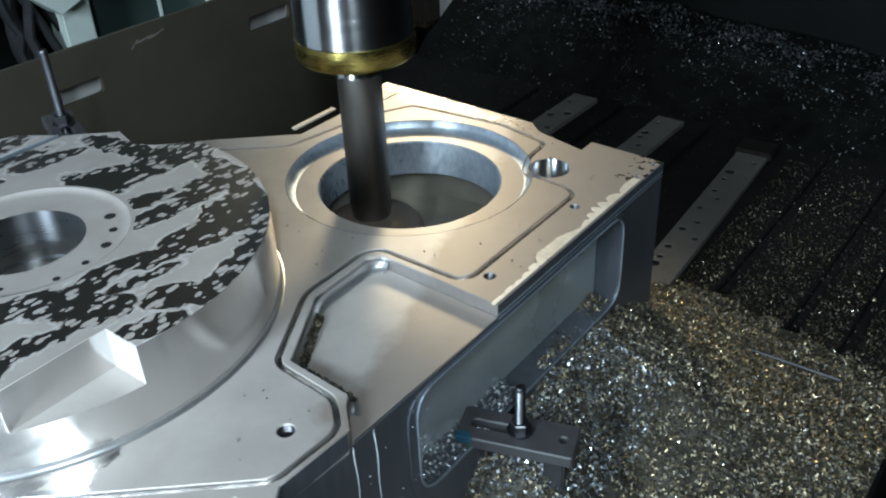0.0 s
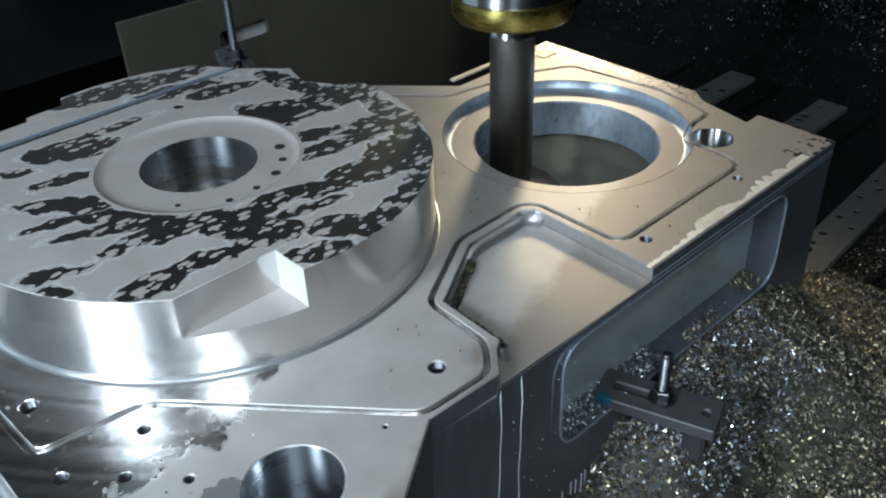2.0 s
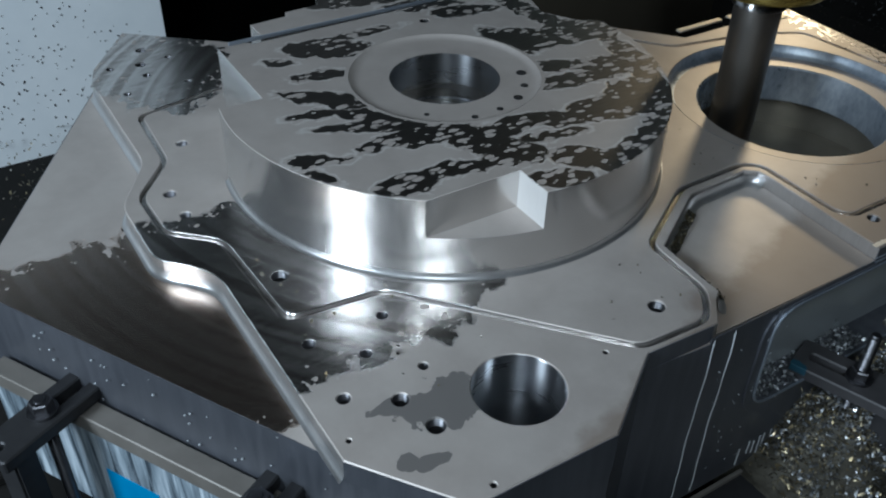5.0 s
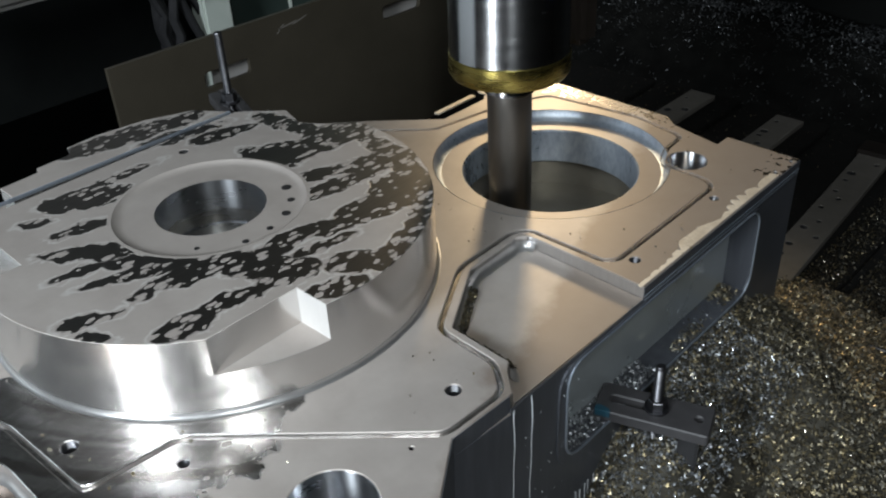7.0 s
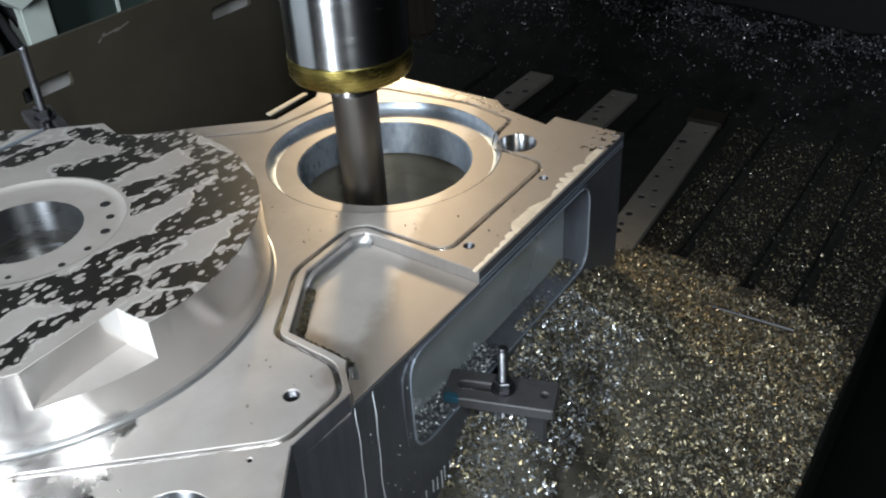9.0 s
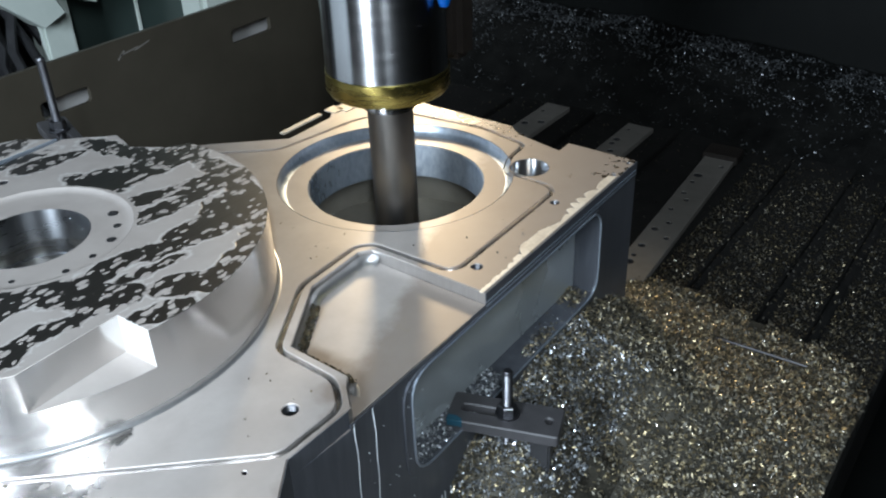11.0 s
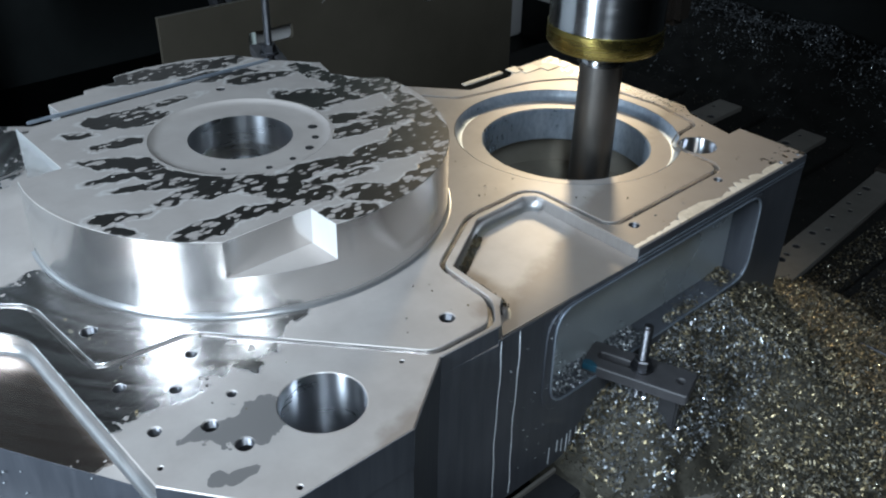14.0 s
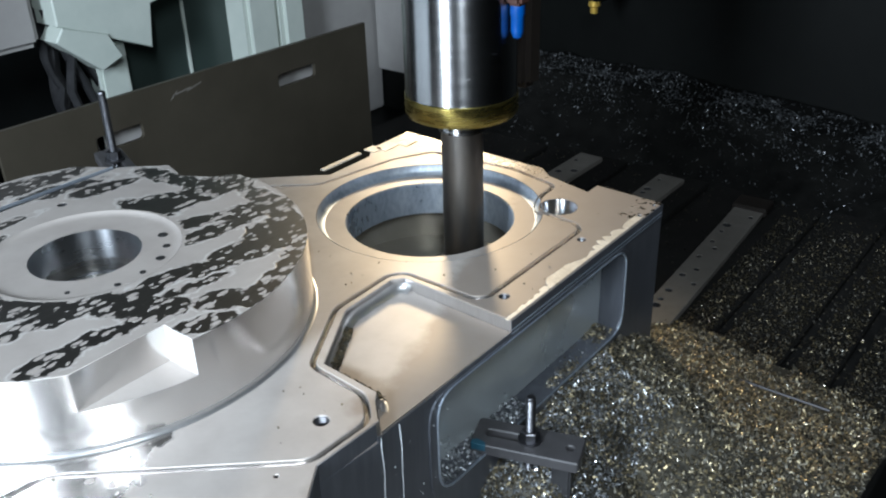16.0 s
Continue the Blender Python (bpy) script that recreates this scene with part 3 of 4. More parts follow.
def ease(p, q, w, r=0.022, n=4):
    """The corner q between p and w, rounded."""
    p, q, w = Vector(p), Vector(q), Vector(w)
    u, t = q + (p - q).normalized() * min(r, (p - q).length * 0.45), q + (w - q).normalized() * min(r, (w - q).length * 0.45)
    return [tuple(u * (1 - k / n) ** 2 + q * 2 * k / n * (1 - k / n) + t * (k / n) ** 2) for k in range(n + 1)]


k0, k1 = upper.index((-1.555, 0.066)), upper.index((-0.60, 0.069))
bent = []
for k in range(k0 + 1, k1):
    bent += ease(upper[k - 1], upper[k], upper[k + 1])
upper = upper[:k0 + 1] + bent + upper[k1:]
groove = rounded([(-0.572, 0.447), (-0.815, 0.234), (-0.828, 0.106), (-1.015, 0.097), (-1.072, 0.036), (-1.17, 0.034), (-1.248, 0.096), (-1.402, 0.102),
                  (-1.43, 0.25), (-1.46, 0.45), (-1.44, 0.72), (-1.34, 0.92), (-1.17, 1.06), (-1.135, 1.25), (-1.09, 1.335), (-0.884, 1.355), (-0.768, 1.33),
                  (-0.765, 1.27), (-0.74, 1.212), (-0.645, 1.205), (-0.625, 1.188), (-0.624, 0.896), (-0.640, 0.879), (-0.782, 0.879), (-0.802, 0.855),
                  (-0.799, 0.726), (-0.719, 0.592), (-0.610, 0.586), (-0.568, 0.550)], 0.018, 6)
small = [(-1.285, 0.134, 9), (-1.158, 0.073, 9), (-1.097, 0.075, 8), (-0.908, 0.133, 11), (-0.776, 0.21, 7), (-0.775, 0.112, 8), (-0.727, 0.162, 7),
         (-0.676, 0.209, 6), (-0.677, 0.108, 8), (-0.644, 0.161, 10), (-0.592, 0.175, 11), (-0.621, 0.086, 3), (-0.497, 0.184, 3.5), (-0.587, 0.404, 3),
         (-0.618, 0.512, 11), (-0.604, 0.912, 9), (-0.604, 1.156, 8), (-0.566, 1.305, 4), (-0.563, 1.36, 4), (-1.642, 0.178, 9), (-1.584, 0.161, 9), (-1.592, 0.108, 6),
         (-1.591, 0.213, 6), (-1.538, 0.158, 7), (-1.483, 0.213, 6), (-1.485, 0.108, 6)]
dowel = (-0.71, 1.25, 0.036)
big = (-0.592, 0.283, 0.054)
holes_u = [circle(*BORE, 0.219, 96), circle(*dowel, 32), circle(*big, 48)]
holes_s = [circle(a, b, r / 1000, 14) for a, b, r in small]

body_holes = [circle(*BORE, 0.163, 96), circle(*dowel, 32), circle(*big, 48)] + holes_s
bm = B()
prism(bm, full, 0.530, ZL + 0.0002, body_holes, bottom=False)
prism(bm, pocket, ZL - 0.001, ZPOCKET, bottom=False)
prism(bm, upper, ZL, ZP - 0.006, holes_u + holes_s, bottom=False)
outer_rim, inner_rim = offset(groove, 0.0042), offset(groove, -0.0042)
near = [h for h in holes_u + holes_s if not inside(h[0], outer_rim)]
far = [h for h in holes_u + holes_s if inside(h[0], inner_rim)]
prism(bm, upper, ZP - 0.006, ZP, [outer_rim] + near, bottom=False, edge=0.0012, rim=0.0014)
prism(bm, inner_rim, ZP - 0.006, ZP, far, bottom=False, edge=0.0012)
plate = part("plate", bm, M_plate, work, "milled top plate with grooves and tapped holes, filmed with coolant", smooth=False)

# recess ledge and bore wall
bm = B()
lathe(bm, [(0.2185, ZP - 0.0005), (0.2165, 0.549), (0.212, 0.5435), (0.2045, 0.5405)], 96, BORE)
part("bore_recess", bm, M_seat, work, "rounded recess round the bore")
bm = B()
lathe(bm, [(0.2045, 0.5405), (0.165, 0.5405)], 96, BORE)
part("bore_ledge", bm, M_plate, work, "filmed ledge round the bore")
bm = B()
lathe(bm, [(0.165, 0.5405), (0.162, 0.5375), (0.162, 0.472), (0.166, 0.468)], 96, BORE)
part("bore", bm, M_seat, work, "bright bored seat, bluish reflections put into its mottled colour")
bm = B()
lathe(bm, [(0.20, 0.470), (0.20, 0.40), (0.0, 0.40)], 64, BORE)
part("bore_floor", bm, M_cavity, work, "dark oily floor of the bore")
bm = B()
lathe(bm, [(big[2], ZP - 0.0008), (big[2] - 0.0008, ZP - 0.002), (big[2] - 0.0008, 0.30), (0, 0.30)], 48, big[:2])
part("through_hole", bm, M_turned, work)
bm = B()
lathe(bm, [(dowel[2], ZP - 0.0008), (dowel[2] - 0.0008, ZP - 0.002), (dowel[2] - 0.0008, 0.505), (0, 0.505)], 32, dowel[:2])
part("dowel_hole", bm, M_turned, work)
# black hole linings: the shade inside is put into the colour
for a, b, r in small:
    bm = B()
    lathe(bm, [(r / 1000 * 0.995, ZP - 0.0022), (r / 1000 * 0.96, ZP - 0.006), (r / 1000 * 0.96, ZP - 0.05), (0, ZP - 0.05)], 14, (a, b))
    hole = part("tapped_hole", bm, M_black, work, "tapped hole, lined black for the shade inside")
    bm = B()
    rr = r / 1000 * 0.955
    lathe(bm, [(rr + 0.0001, ZP - 0.0015), (rr * 0.86, ZP - 0.0032), (rr, ZP - 0.005), (rr * 0.86, ZP - 0.0068), (rr, ZP - 0.0086), (rr * 0.86, ZP - 0.0104), (rr, ZP - 0.0122), (rr, ZP - 0.0125)], 14, (a, b))
    part("thread", bm, M_bolt, hole, "bright thread turns")

# round boss with notches
TOP, NOTCH = 0.68, 0.624
disc = []
for i in range(120):
    a = 2 * math.pi * i / 120
    px, py = BOSS[0] + 0.335 * math.cos(a), BOSS[1] + 0.335 * math.sin(a)
    disc.append((px, py))
disc = [p for p in disc if not (p[0] < -1.146 and p[1] < 0.225) and not (-1.30 < p[0] < -1.10 and p[1] > 0.76) and not p[0] < -1.33]
disc = sorted(disc, key=lambda p: math.atan2(p[1] - BOSS[1], p[0] - BOSS[0]))
extra = [(-1.146, 0.158), (-1.146, 0.222), (-1.33, 0.225), (-1.33, 0.712), (-1.262, 0.775), (-1.20, 0.757), (-1.15, 0.785), (-1.125, 0.82)]
disc = sorted(disc + extra, key=lambda p: math.atan2(p[1] - BOSS[1], p[0] - BOSS[0]))
disc = [p for p in disc if p not in ((-1.146, 0.158), (-1.146, 0.222), (-1.33, 0.225))]
k = next(i for i, p in enumerate(disc) if p[1] < 0.225 and p[0] > -1.146)
disc = disc[:k] + [(-1.33, 0.225), (-1.146, 0.222), (-1.146, 0.158)] + disc[k:]
notched = []
for p in disc:
    if p[0] > -0.81 and p[1] < 0.43:
        continue
    notched.append(p)
k = next(i for i, p in enumerate(notched) if p[0] > -0.81 and p[1] >= 0.43)
notched = notched[:k] + [(-0.81, 0.292), (-0.81, 0.43), (-0.752, 0.43)] + notched[k:]
ring_hole = circle(*BOSS, 0.143, 64)
screw = [(-1.038, 0.596, 8), (-1.002, 0.576, 6), (-0.976, 0.546, 7), (-0.961, 0.504, 5), (-0.959, 0.46, 5), (-1.266, 0.561, 8), (-0.998, 0.405, 4)]
screw_loops = [circle(a, b, r / 1000, 12) for a, b, r in screw if (a + 1.082) ** 2 + (b - 0.487) ** 2 > 0.15 ** 2]
bm = B()
prism(bm, disc, ZP - 0.001, NOTCH, bottom=False, holes=[circle(*BOSS, 0.083, 64)])
prism(bm, notched, NOTCH, TOP, [ring_hole] + screw_loops, bottom=False, edge=0.0008)
lathe(bm, [(0.143, TOP - 0.0003), (0.1395, 0.6772), (0.134, 0.6755), (0.128, 0.675), (0.083, 0.675)], 64, BOSS)
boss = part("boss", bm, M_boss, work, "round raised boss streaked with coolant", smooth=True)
bm = B()
lathe(bm, [(0.083, 0.675), (0.083, 0.60), (0.079, 0.598), (0.079, 0.56)], 64, BOSS)
part("boss_bore", bm, M_turned, work, "bright turned bore")
bm = B()
lathe(bm, [(0.079, 0.575), (0, 0.575)], 48, BOSS)
part("boss_bore_floor", bm, M_cavity, work)
# black linings and flat black discs draw the shade in the screw holes
for a, b, r in screw:
    bm = B()
    if (a + 1.082) ** 2 + (b - 0.487) ** 2 > 0.15 ** 2:
        lathe(bm, [(r / 1000 * 0.99, TOP - 0.0012), (r / 1000 * 0.95, TOP - 0.03), (0, TOP - 0.03)], 12, (a, b))
    else:
        lathe(bm, [(0, 0.6756), (r / 1000, 0.6756), (r / 1000, 0.6746)], 12, (a, b))
    part("screw_hole", bm, M_black, work, "small screw hole, its inner shade put in as black")
bm = B()
box(bm, -1.3352, 0.245, TOP - 0.002, -1.3318, 0.705, TOP + 0.0042, 0.0008)
part("step_edge", bm, M_bore, work, "thin bright step edge across the boss", smooth=False)
# back strip beyond the straight step
strip = [(-1.336, 0.30), (-1.336, 0.70), (-1.39, 0.665), (-1.425, 0.585), (-1.437, 0.50), (-1.432, 0.44), (-1.405, 0.43), (-1.40, 0.37), (-1.385, 0.365), (-1.38, 0.30)]
bm = B()
prism(bm, strip, ZP - 0.001, 0.684, bottom=False, edge=0.001)
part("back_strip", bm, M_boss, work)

# sides below the top slab, with the window in the side wall
cut = [(-0.554, 0.55), (-0.554, 0.672), (-0.632, 0.672), (-0.632, 1.232), (-0.554, 1.232)]
recessed = full[:-1] + cut
core = [circle(*big, 48)]
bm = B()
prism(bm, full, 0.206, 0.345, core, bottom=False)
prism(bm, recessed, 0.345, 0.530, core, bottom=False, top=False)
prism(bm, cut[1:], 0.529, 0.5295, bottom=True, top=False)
part("housing_body", bm, M_side, work, "wet housing side with drip marks, shade put into its dark colour", smooth=False)


def upright(bm, x, faces="x"):
    """Turns a flat outline (y, z) into a sheet that stands at x."""
    bmesh.ops.transform(bm, matrix=Matrix(((0, 0, 1, x), (1, 0, 0, 0), (0, 1, 0, 0), (0, 0, 0, 1))), verts=bm.verts)
    return bm


def rect(y0, z0, y1, z1, r=0.0, n=5):
    loop = [(y0, z0), (y1, z0), (y1, z1), (y0, z1)]
    return rounded(loop, r, n) if r else loop


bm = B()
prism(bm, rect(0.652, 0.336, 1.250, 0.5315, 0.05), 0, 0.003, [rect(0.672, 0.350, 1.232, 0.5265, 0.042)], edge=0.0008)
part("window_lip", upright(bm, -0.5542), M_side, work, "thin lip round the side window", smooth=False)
bm = B()
prism(bm, rect(0.668, 0.347, 1.236, 0.529, 0.045), 0, 0.0025, [rect(0.6715, 0.350, 1.2325, 0.5262, 0.043)], edge=0.0008)
part("window_bead", upright(bm, -0.5512), M_bore, work, "bright bead round the side window", smooth=False)
bm = B()
box(bm, -0.631, 0.674, 0.3455, -0.600, 1.2315, 0.5285)
part("window_back", bm, M_recess, work, "milky wet back of the side window", smooth=False)
for zz in (0.5345, 0.5415):
    bm = B()
    box(bm, -0.5545, 0.86, zz, -0.5515, 1.374, zz + 0.0022)
    part("edge_line", bm, M_bore, work, "thin bright edge line", smooth=False)
# fillet at the foot of the boss
bm = B()
rows = []
for d, h in ((0.0125, 0.0005), (0.0105, 0.0011), (0.007, 0.0022), (0.0036, 0.005), (0.0014, 0.010), (0.0004, 0.018)):
    rows.append([bm.verts.new((px, py, ZP + h * 0.5)) for px, py in offset(disc, d * 0.45)])
for p, q in zip(rows, rows[1:]):
    for i in range(len(p)):
        j = (i + 1) % len(p)
        bm.faces.new((p[i], p[j], q[j], q[i]))
part("boss_fillet", bm, M_fillet, work, "bright fillet at the foot of the boss")
# fillet where the low floor meets the upper level
k0, k1 = upper.index((-1.555, 0.066)), upper.index((-0.60, 0.069))
bm = B()
rows = []
for d, h in ((0.008, 0.0005), (0.006, 0.001), (0.0036, 0.0025), (0.0018, 0.005), (0.0008, 0.009), (0.0003, 0.014)):
    rows.append([bm.verts.new((px, py, ZL + h)) for px, py in offset(upper, d)[k0:k1 + 1]])
for p, q in zip(rows, rows[1:]):
    for i in range(len(p) - 1):
        bm.faces.new((p[i], p[i + 1], q[i + 1], q[i]))
part("floor_fillet", bm, M_fillet, work, "bright fillet along the low floor")
# fillet at the foot of the pocket wall
bm = B()
rows = []
for d, h in ((0.013, 0.0004), (0.009, 0.001), (0.005, 0.0028), (0.0022, 0.0062), (0.0008, 0.0105), (0.0003, 0.014)):
    rows.append([bm.verts.new((px, py, ZPOCKET + h)) for px, py in offset(rounded(pocket, 0.02, 5), -d)[9:45]])
for p, q in zip(rows, rows[1:]):
    for i in range(len(p) - 1):
        bm.faces.new((p[i], p[i + 1], q[i + 1], q[i]))
part("pocket_fillet", bm, M_fillet, work, "pale fillet round the pocket floor")
# raw skin with a scalloped edge along the rim
rng = random.Random(3)
skin = [(-0.5565, 1.30), (-0.5565, 0.855)]
yy = 0.855
while yy < 1.295:
    lump = min(1.0, max(0.0, 0.5 + 1.3 * noise.noise(Vector((yy * 11, 0.3, 0.0)))))
    skin.append((-0.5565 - 0.002 - (0.003 + 0.016 * lump) * abs(math.sin(yy * 74 + 3.0 * math.sin(yy * 27))) ** 0.5 - rng.uniform(0.0, 0.0025), yy))
    yy += 0.003
bm = B()
prism(bm, skin, ZP, ZP + 0.0008, edge=0.0003)
part("raw_skin", bm, M_skin, work, "bright unmilled skin with a scalloped edge", smooth=False)
bm = B()
box(bm, -1.222, 1.115, ZP, -1.209, 1.232, ZP + 0.004, 0.001)
part("edge_bar", bm, M_skin, work, "thin bright bar on the far edge", smooth=False)
for xb, yb, lb in ((-1.19, 1.30, 0.05), (-1.17, 1.345, 0.04), (-1.205, 1.27, 0.03)):
    bm = B()
    box(bm, xb - 0.02, yb - lb / 2, ZP - 0.001, xb + 0.012, yb + lb / 2, ZP + 0.002, 0.0008)
    part("edge_flake", bm, M_skin, work, "loose flake of mill skin", smooth=False)
# strips over the slab's outer edges, coloured darker for their shade
def wall_strip(points, z0, z1, out):
    bm = B()
    for (xa, ya), (xb, yb) in zip(points, points[1:]):
        d = (Vector((xb, yb)) - Vector((xa, ya))).normalized()
        n = Vector((d.y, -d.x)) * out
        p, q = Vector((xa, ya)), Vector((xb, yb))
        quad = [bm.verts.new((*w, z)) for w, z in ((p + n, z0), (q + n, z0), (q + n, z1), (p + n, z1))]
        back = [bm.verts.new((*w, z)) for w, z in ((p, z0), (q, z0), (q, z1), (p, z1))]
        bm.faces.new(quad)
        for i in range(4):
            bm.faces.new((quad[i], quad[(i + 1) % 4], back[(i + 1) % 4], back[i]))
    return bm


part("front_edge", wall_strip([(-0.60, 0.069), (-0.486, 0.154), (-0.484, 0.335), (-0.561, 0.447), (-0.5570, 0.55)], ZL - 0.001, ZP - 0.0016, 0.0012), M_side, work, "slab edge, shade put into its dark colour", smooth=False)
part("lower_edge", wall_strip([(-1.605, 0.084), V_APEX, (-0.486, 0.154), (-0.484, 0.335), (-0.561, 0.447), (-0.5540, 0.55)], 0.499, ZL - 0.0005, 0.0012), M_side, work, "slab edge, shade put into its dark colour", smooth=False)
part("side_edge", wall_strip([(-0.5540, 0.548), (-0.5540, 1.378)], 0.5305, 0.5385, 0.0012), M_side, work, "slab edge, shade put into its dark colour", smooth=False)
part("rim_edge", wall_strip([(-0.5540, 0.859), (-0.5540, 1.378)], 0.5385, ZP - 0.0016, 0.0012), M_side, work, "slab edge, shade put into its dark colour", smooth=False)
# pale drips of dried coolant on the side
for yd, x0, ln in ((0.5545, -0.5535, 0.325), (0.592, -0.5535, 0.32)):
    bm = B()
    zt, w = 0.535, 0.0011
    prev = None
    steps = 14
    for i in range(steps + 1):
        z = zt - ln * i / steps
        yv = yd + 0.0009 * math.sin(i * 1.7 + yd * 40) + 0.0016 * math.sin(i * 0.6)
        cur = [bm.verts.new((x0, yv - w, z)), bm.verts.new((x0 + 0.0012, yv, z)), bm.verts.new((x0, yv + w, z))]
        if prev:
            for u in (0, 1):
                bm.faces.new((prev[u], prev[u + 1], cur[u + 1], cur[u]))
        prev = cur
    part("drip", bm, M_drip, work, "pale coolant drip")
# front: ledge and streaked lower face along the slanted side
FD = Vector((-0.8655, -0.5009))
FN = Vector((0.5009, -0.8655))
F0 = Vector((-0.486, 0.154))


def slanted(s0, s1, o0, o1):
    return [tuple(F0 + FD * s + FN * o) for s, o in ((s0, o0), (s1, o0), (s1, o1), (s0, o1))]


bm = B()
prism(bm, slanted(0.10, 0.70, 0.002, 0.031), 0.405, 0.43, edge=0.0015)
part("front_ledge", bm, M_rail, work, "grey ledge along the slanted front", smooth=False)
bm = B()
prism(bm, slanted(0.105, 0.70, 0.0015, 0.028), 0.24, 0.405)
part("front_skirt", bm, M_streak, work, "lower front face streaked with dried coolant", smooth=False)
for s0, s1, z0, z1 in ((0.425, 0.515, 0.252, 0.335), (0.175, 0.215, 0.36, 0.402)):
    bm = B()
    prism(bm, slanted(s0, s1, 0.0275, 0.0288), z0, z1)
    part("blue_tape", bm, M_blue, work, "bright blue tape patch", smooth=False)

# base plate under the housing
bm = B()
prism(bm, [(-0.60, 1.33), (-1.18, 1.36), (-1.48, 0.70), (-1.66, 0.16), (-1.12, -0.16), (-0.56, 0.16), (-0.60, 0.45)], Z_TABLE, 0.206, edge=0.002)
fixture = tagged(finish("fixture_plate", bm, M_rail), "grey steel fixture plate under the housing", "fixture plate")

# spindle and tool
spindle = thing("milling_spindle", "polished steel spindle with gold ring holding a long cutter", "spindle", at=pose(BORE[0] - 0.085, BORE[1], 0))
bm = B()
lathe(bm, [(0, 1.75), (0.099, 1.75), (0.100, 1.745), (0.100, 0.808), (0.1005, 0.806)], 64)
part("spindle_nose", bm, M_steel, spindle, "polished steel spindle nose")
bm = B()
lathe(bm, [(0.1005, 0.806), (0.102, 0.804), (0.102, 0.774), (0.098, 0.767), (0.045, 0.763)], 64)
part("gold_ring", bm, M_brass, spindle, "gold coloured ring")
bm = B()
lathe(bm, [(0.045, 0.766), (0.045, 0.749), (0.042, 0.745), (0.044, 0.741), (0.044, 0.734), (0.0385, 0.731)], 48)
part("collar", bm, M_steel, spindle, "polished collar")
bm = B()
lathe(bm, [(0.0385, 0.732), (0.0385, 0.47), (0.036, 0.465), (0.036, 0.44)], 48)
part("shank", bm, M_shank, spindle, "dull grey tool shank")
bm = B()
lathe(bm, [(0.03, 0.455), (0.06, 0.45), (0.085, 0.438), (0.096, 0.425), (0.098, 0.41), (0.09, 0.405), (0, 0.405)], 48)
part("cutter", bm, M_cutter, spindle, "brown disc cutter")

bm = B()
box(bm, 0.02, 0.098, 0.79, 0.075, 0.15, 1.74, 0.012)
part("spindle_guard", bm, M_guard, spindle, "dark brown guard beside the spindle", smooth=False)
bm = B()
box(bm, 0.098, -0.008, 0.967, 0.128, 0.026, 1.30, 0.006)
holder = part("nozzle_bracket", bm, M_red, spindle, "rusty red nozzle bracket")
bm = B()
lathe(bm, [(0, 0.968), (0.012, 0.968), (0.013, 0.955), (0.011, 0.950), (0.011, 0.925), (0.007, 0.915), (0, 0.915)], 20, (0.114, 0.006))
part("coolant_nozzle", bm, M_nozzle, holder, "blue plastic coolant nozzle")

# ---- brown back panel ----
PX = -1.88
def slot(cy, cz, w=0.075, h=0.02):
    return rounded([(cy - w, cz - h), (cy + w, cz - h), (cy + w, cz + h), (cy - w, cz + h)], 0.012, 3)
bm = B()
prism(bm, [(0.745, 0.14), (1.965, 0.14), (1.965, 0.615), (0.745, 0.622)], 0, 0.012, [slot(1.05, 0.516, 0.068), slot(1.66, 0.522, 0.075)])
bmesh.ops.transform(bm, matrix=Matrix(((0, 0, 1, PX), (1, 0, 0, 0), (0, 1, 0, 0), (0, 0, 0, 1))), verts=bm.verts)
setting("splash_panel", bm, M_panel, "brown sheet steel splash panel with two slots")

bm = B()
box(bm, PX - 0.034, 0.95, 0.47, PX - 0.03, 1.01, 0.57)
box(bm, PX - 0.034, 1.03, 0.47, PX - 0.03, 1.76, 0.57)
setting("panel_backing", bm, M_grey, "grey backing strip behind the panel slots")

# bars on the table
rng = random.Random(5)
for xr, y0, y1, turn in ((-0.626, 1.32, 2.29, 3.6), (-0.976, 1.35, 2.39, 0), (-1.276, 1.45, 2.405, 0), (-0.395, 0.45, 1.22, 0)):
    bar = thing("slotted_bar", "flat steel bar with drilled holes, on the table", "steel bar", "bars on the table", pose(xr, y0, 0, 0, 0, turn))
    spots, yy = [], 0.12 if y0 > 1 else 0.49
    while yy < y1 - y0 - 0.03:
        spots.append((rng.choice((-0.02, 0.0, 0.021)), yy, rng.choice((0.007, 0.009, 0.012))))
        yy += rng.uniform(0.03, 0.085) if y0 > 1 else 0.5
    bm = B()
    prism(bm, [(-0.042, 0), (0.042, 0), (0.042, y1 - y0), (-0.042, y1 - y0)], Z_TABLE, 0.155, [circle(*q, 10) for q in spots], edge=0.0015)
    part("bar", bm, M_rail, bar, smooth=False)
    if y1 == 2.29:
        bm = B()
        box(bm, -0.05, y1 - y0 + 0.001, Z_TABLE, 0.05, y1 - y0 + 0.08, 0.165, 0.004)
        part("end_block", bm, M_guard, bar, "dark rusty end block", smooth=False)
    # bar holes lined black, their inner shade as a colour
    for qx, qy, qr in spots:
        bm = B()
        lathe(bm, [(qr, 0.1535), (qr * 0.98, 0.143), (0, 0.1425)], 10, (qx, qy))
        part("bolt_hole", bm, M_black, bar, "bolt hole, lined black for the shade inside")
rail = thing("support_rail", "black oily support rail beside the foot of the housing", "rail")
bm = B()
box(bm, -0.552, 0.485, Z_TABLE, -0.492, 0.80, 0.188, 0.003)
part("rail_body", bm, M_black, rail, smooth=False)
bm = B()
box(bm, -0.552, 0.485, 0.1885, -0.546, 0.80, 0.197, 0.001)
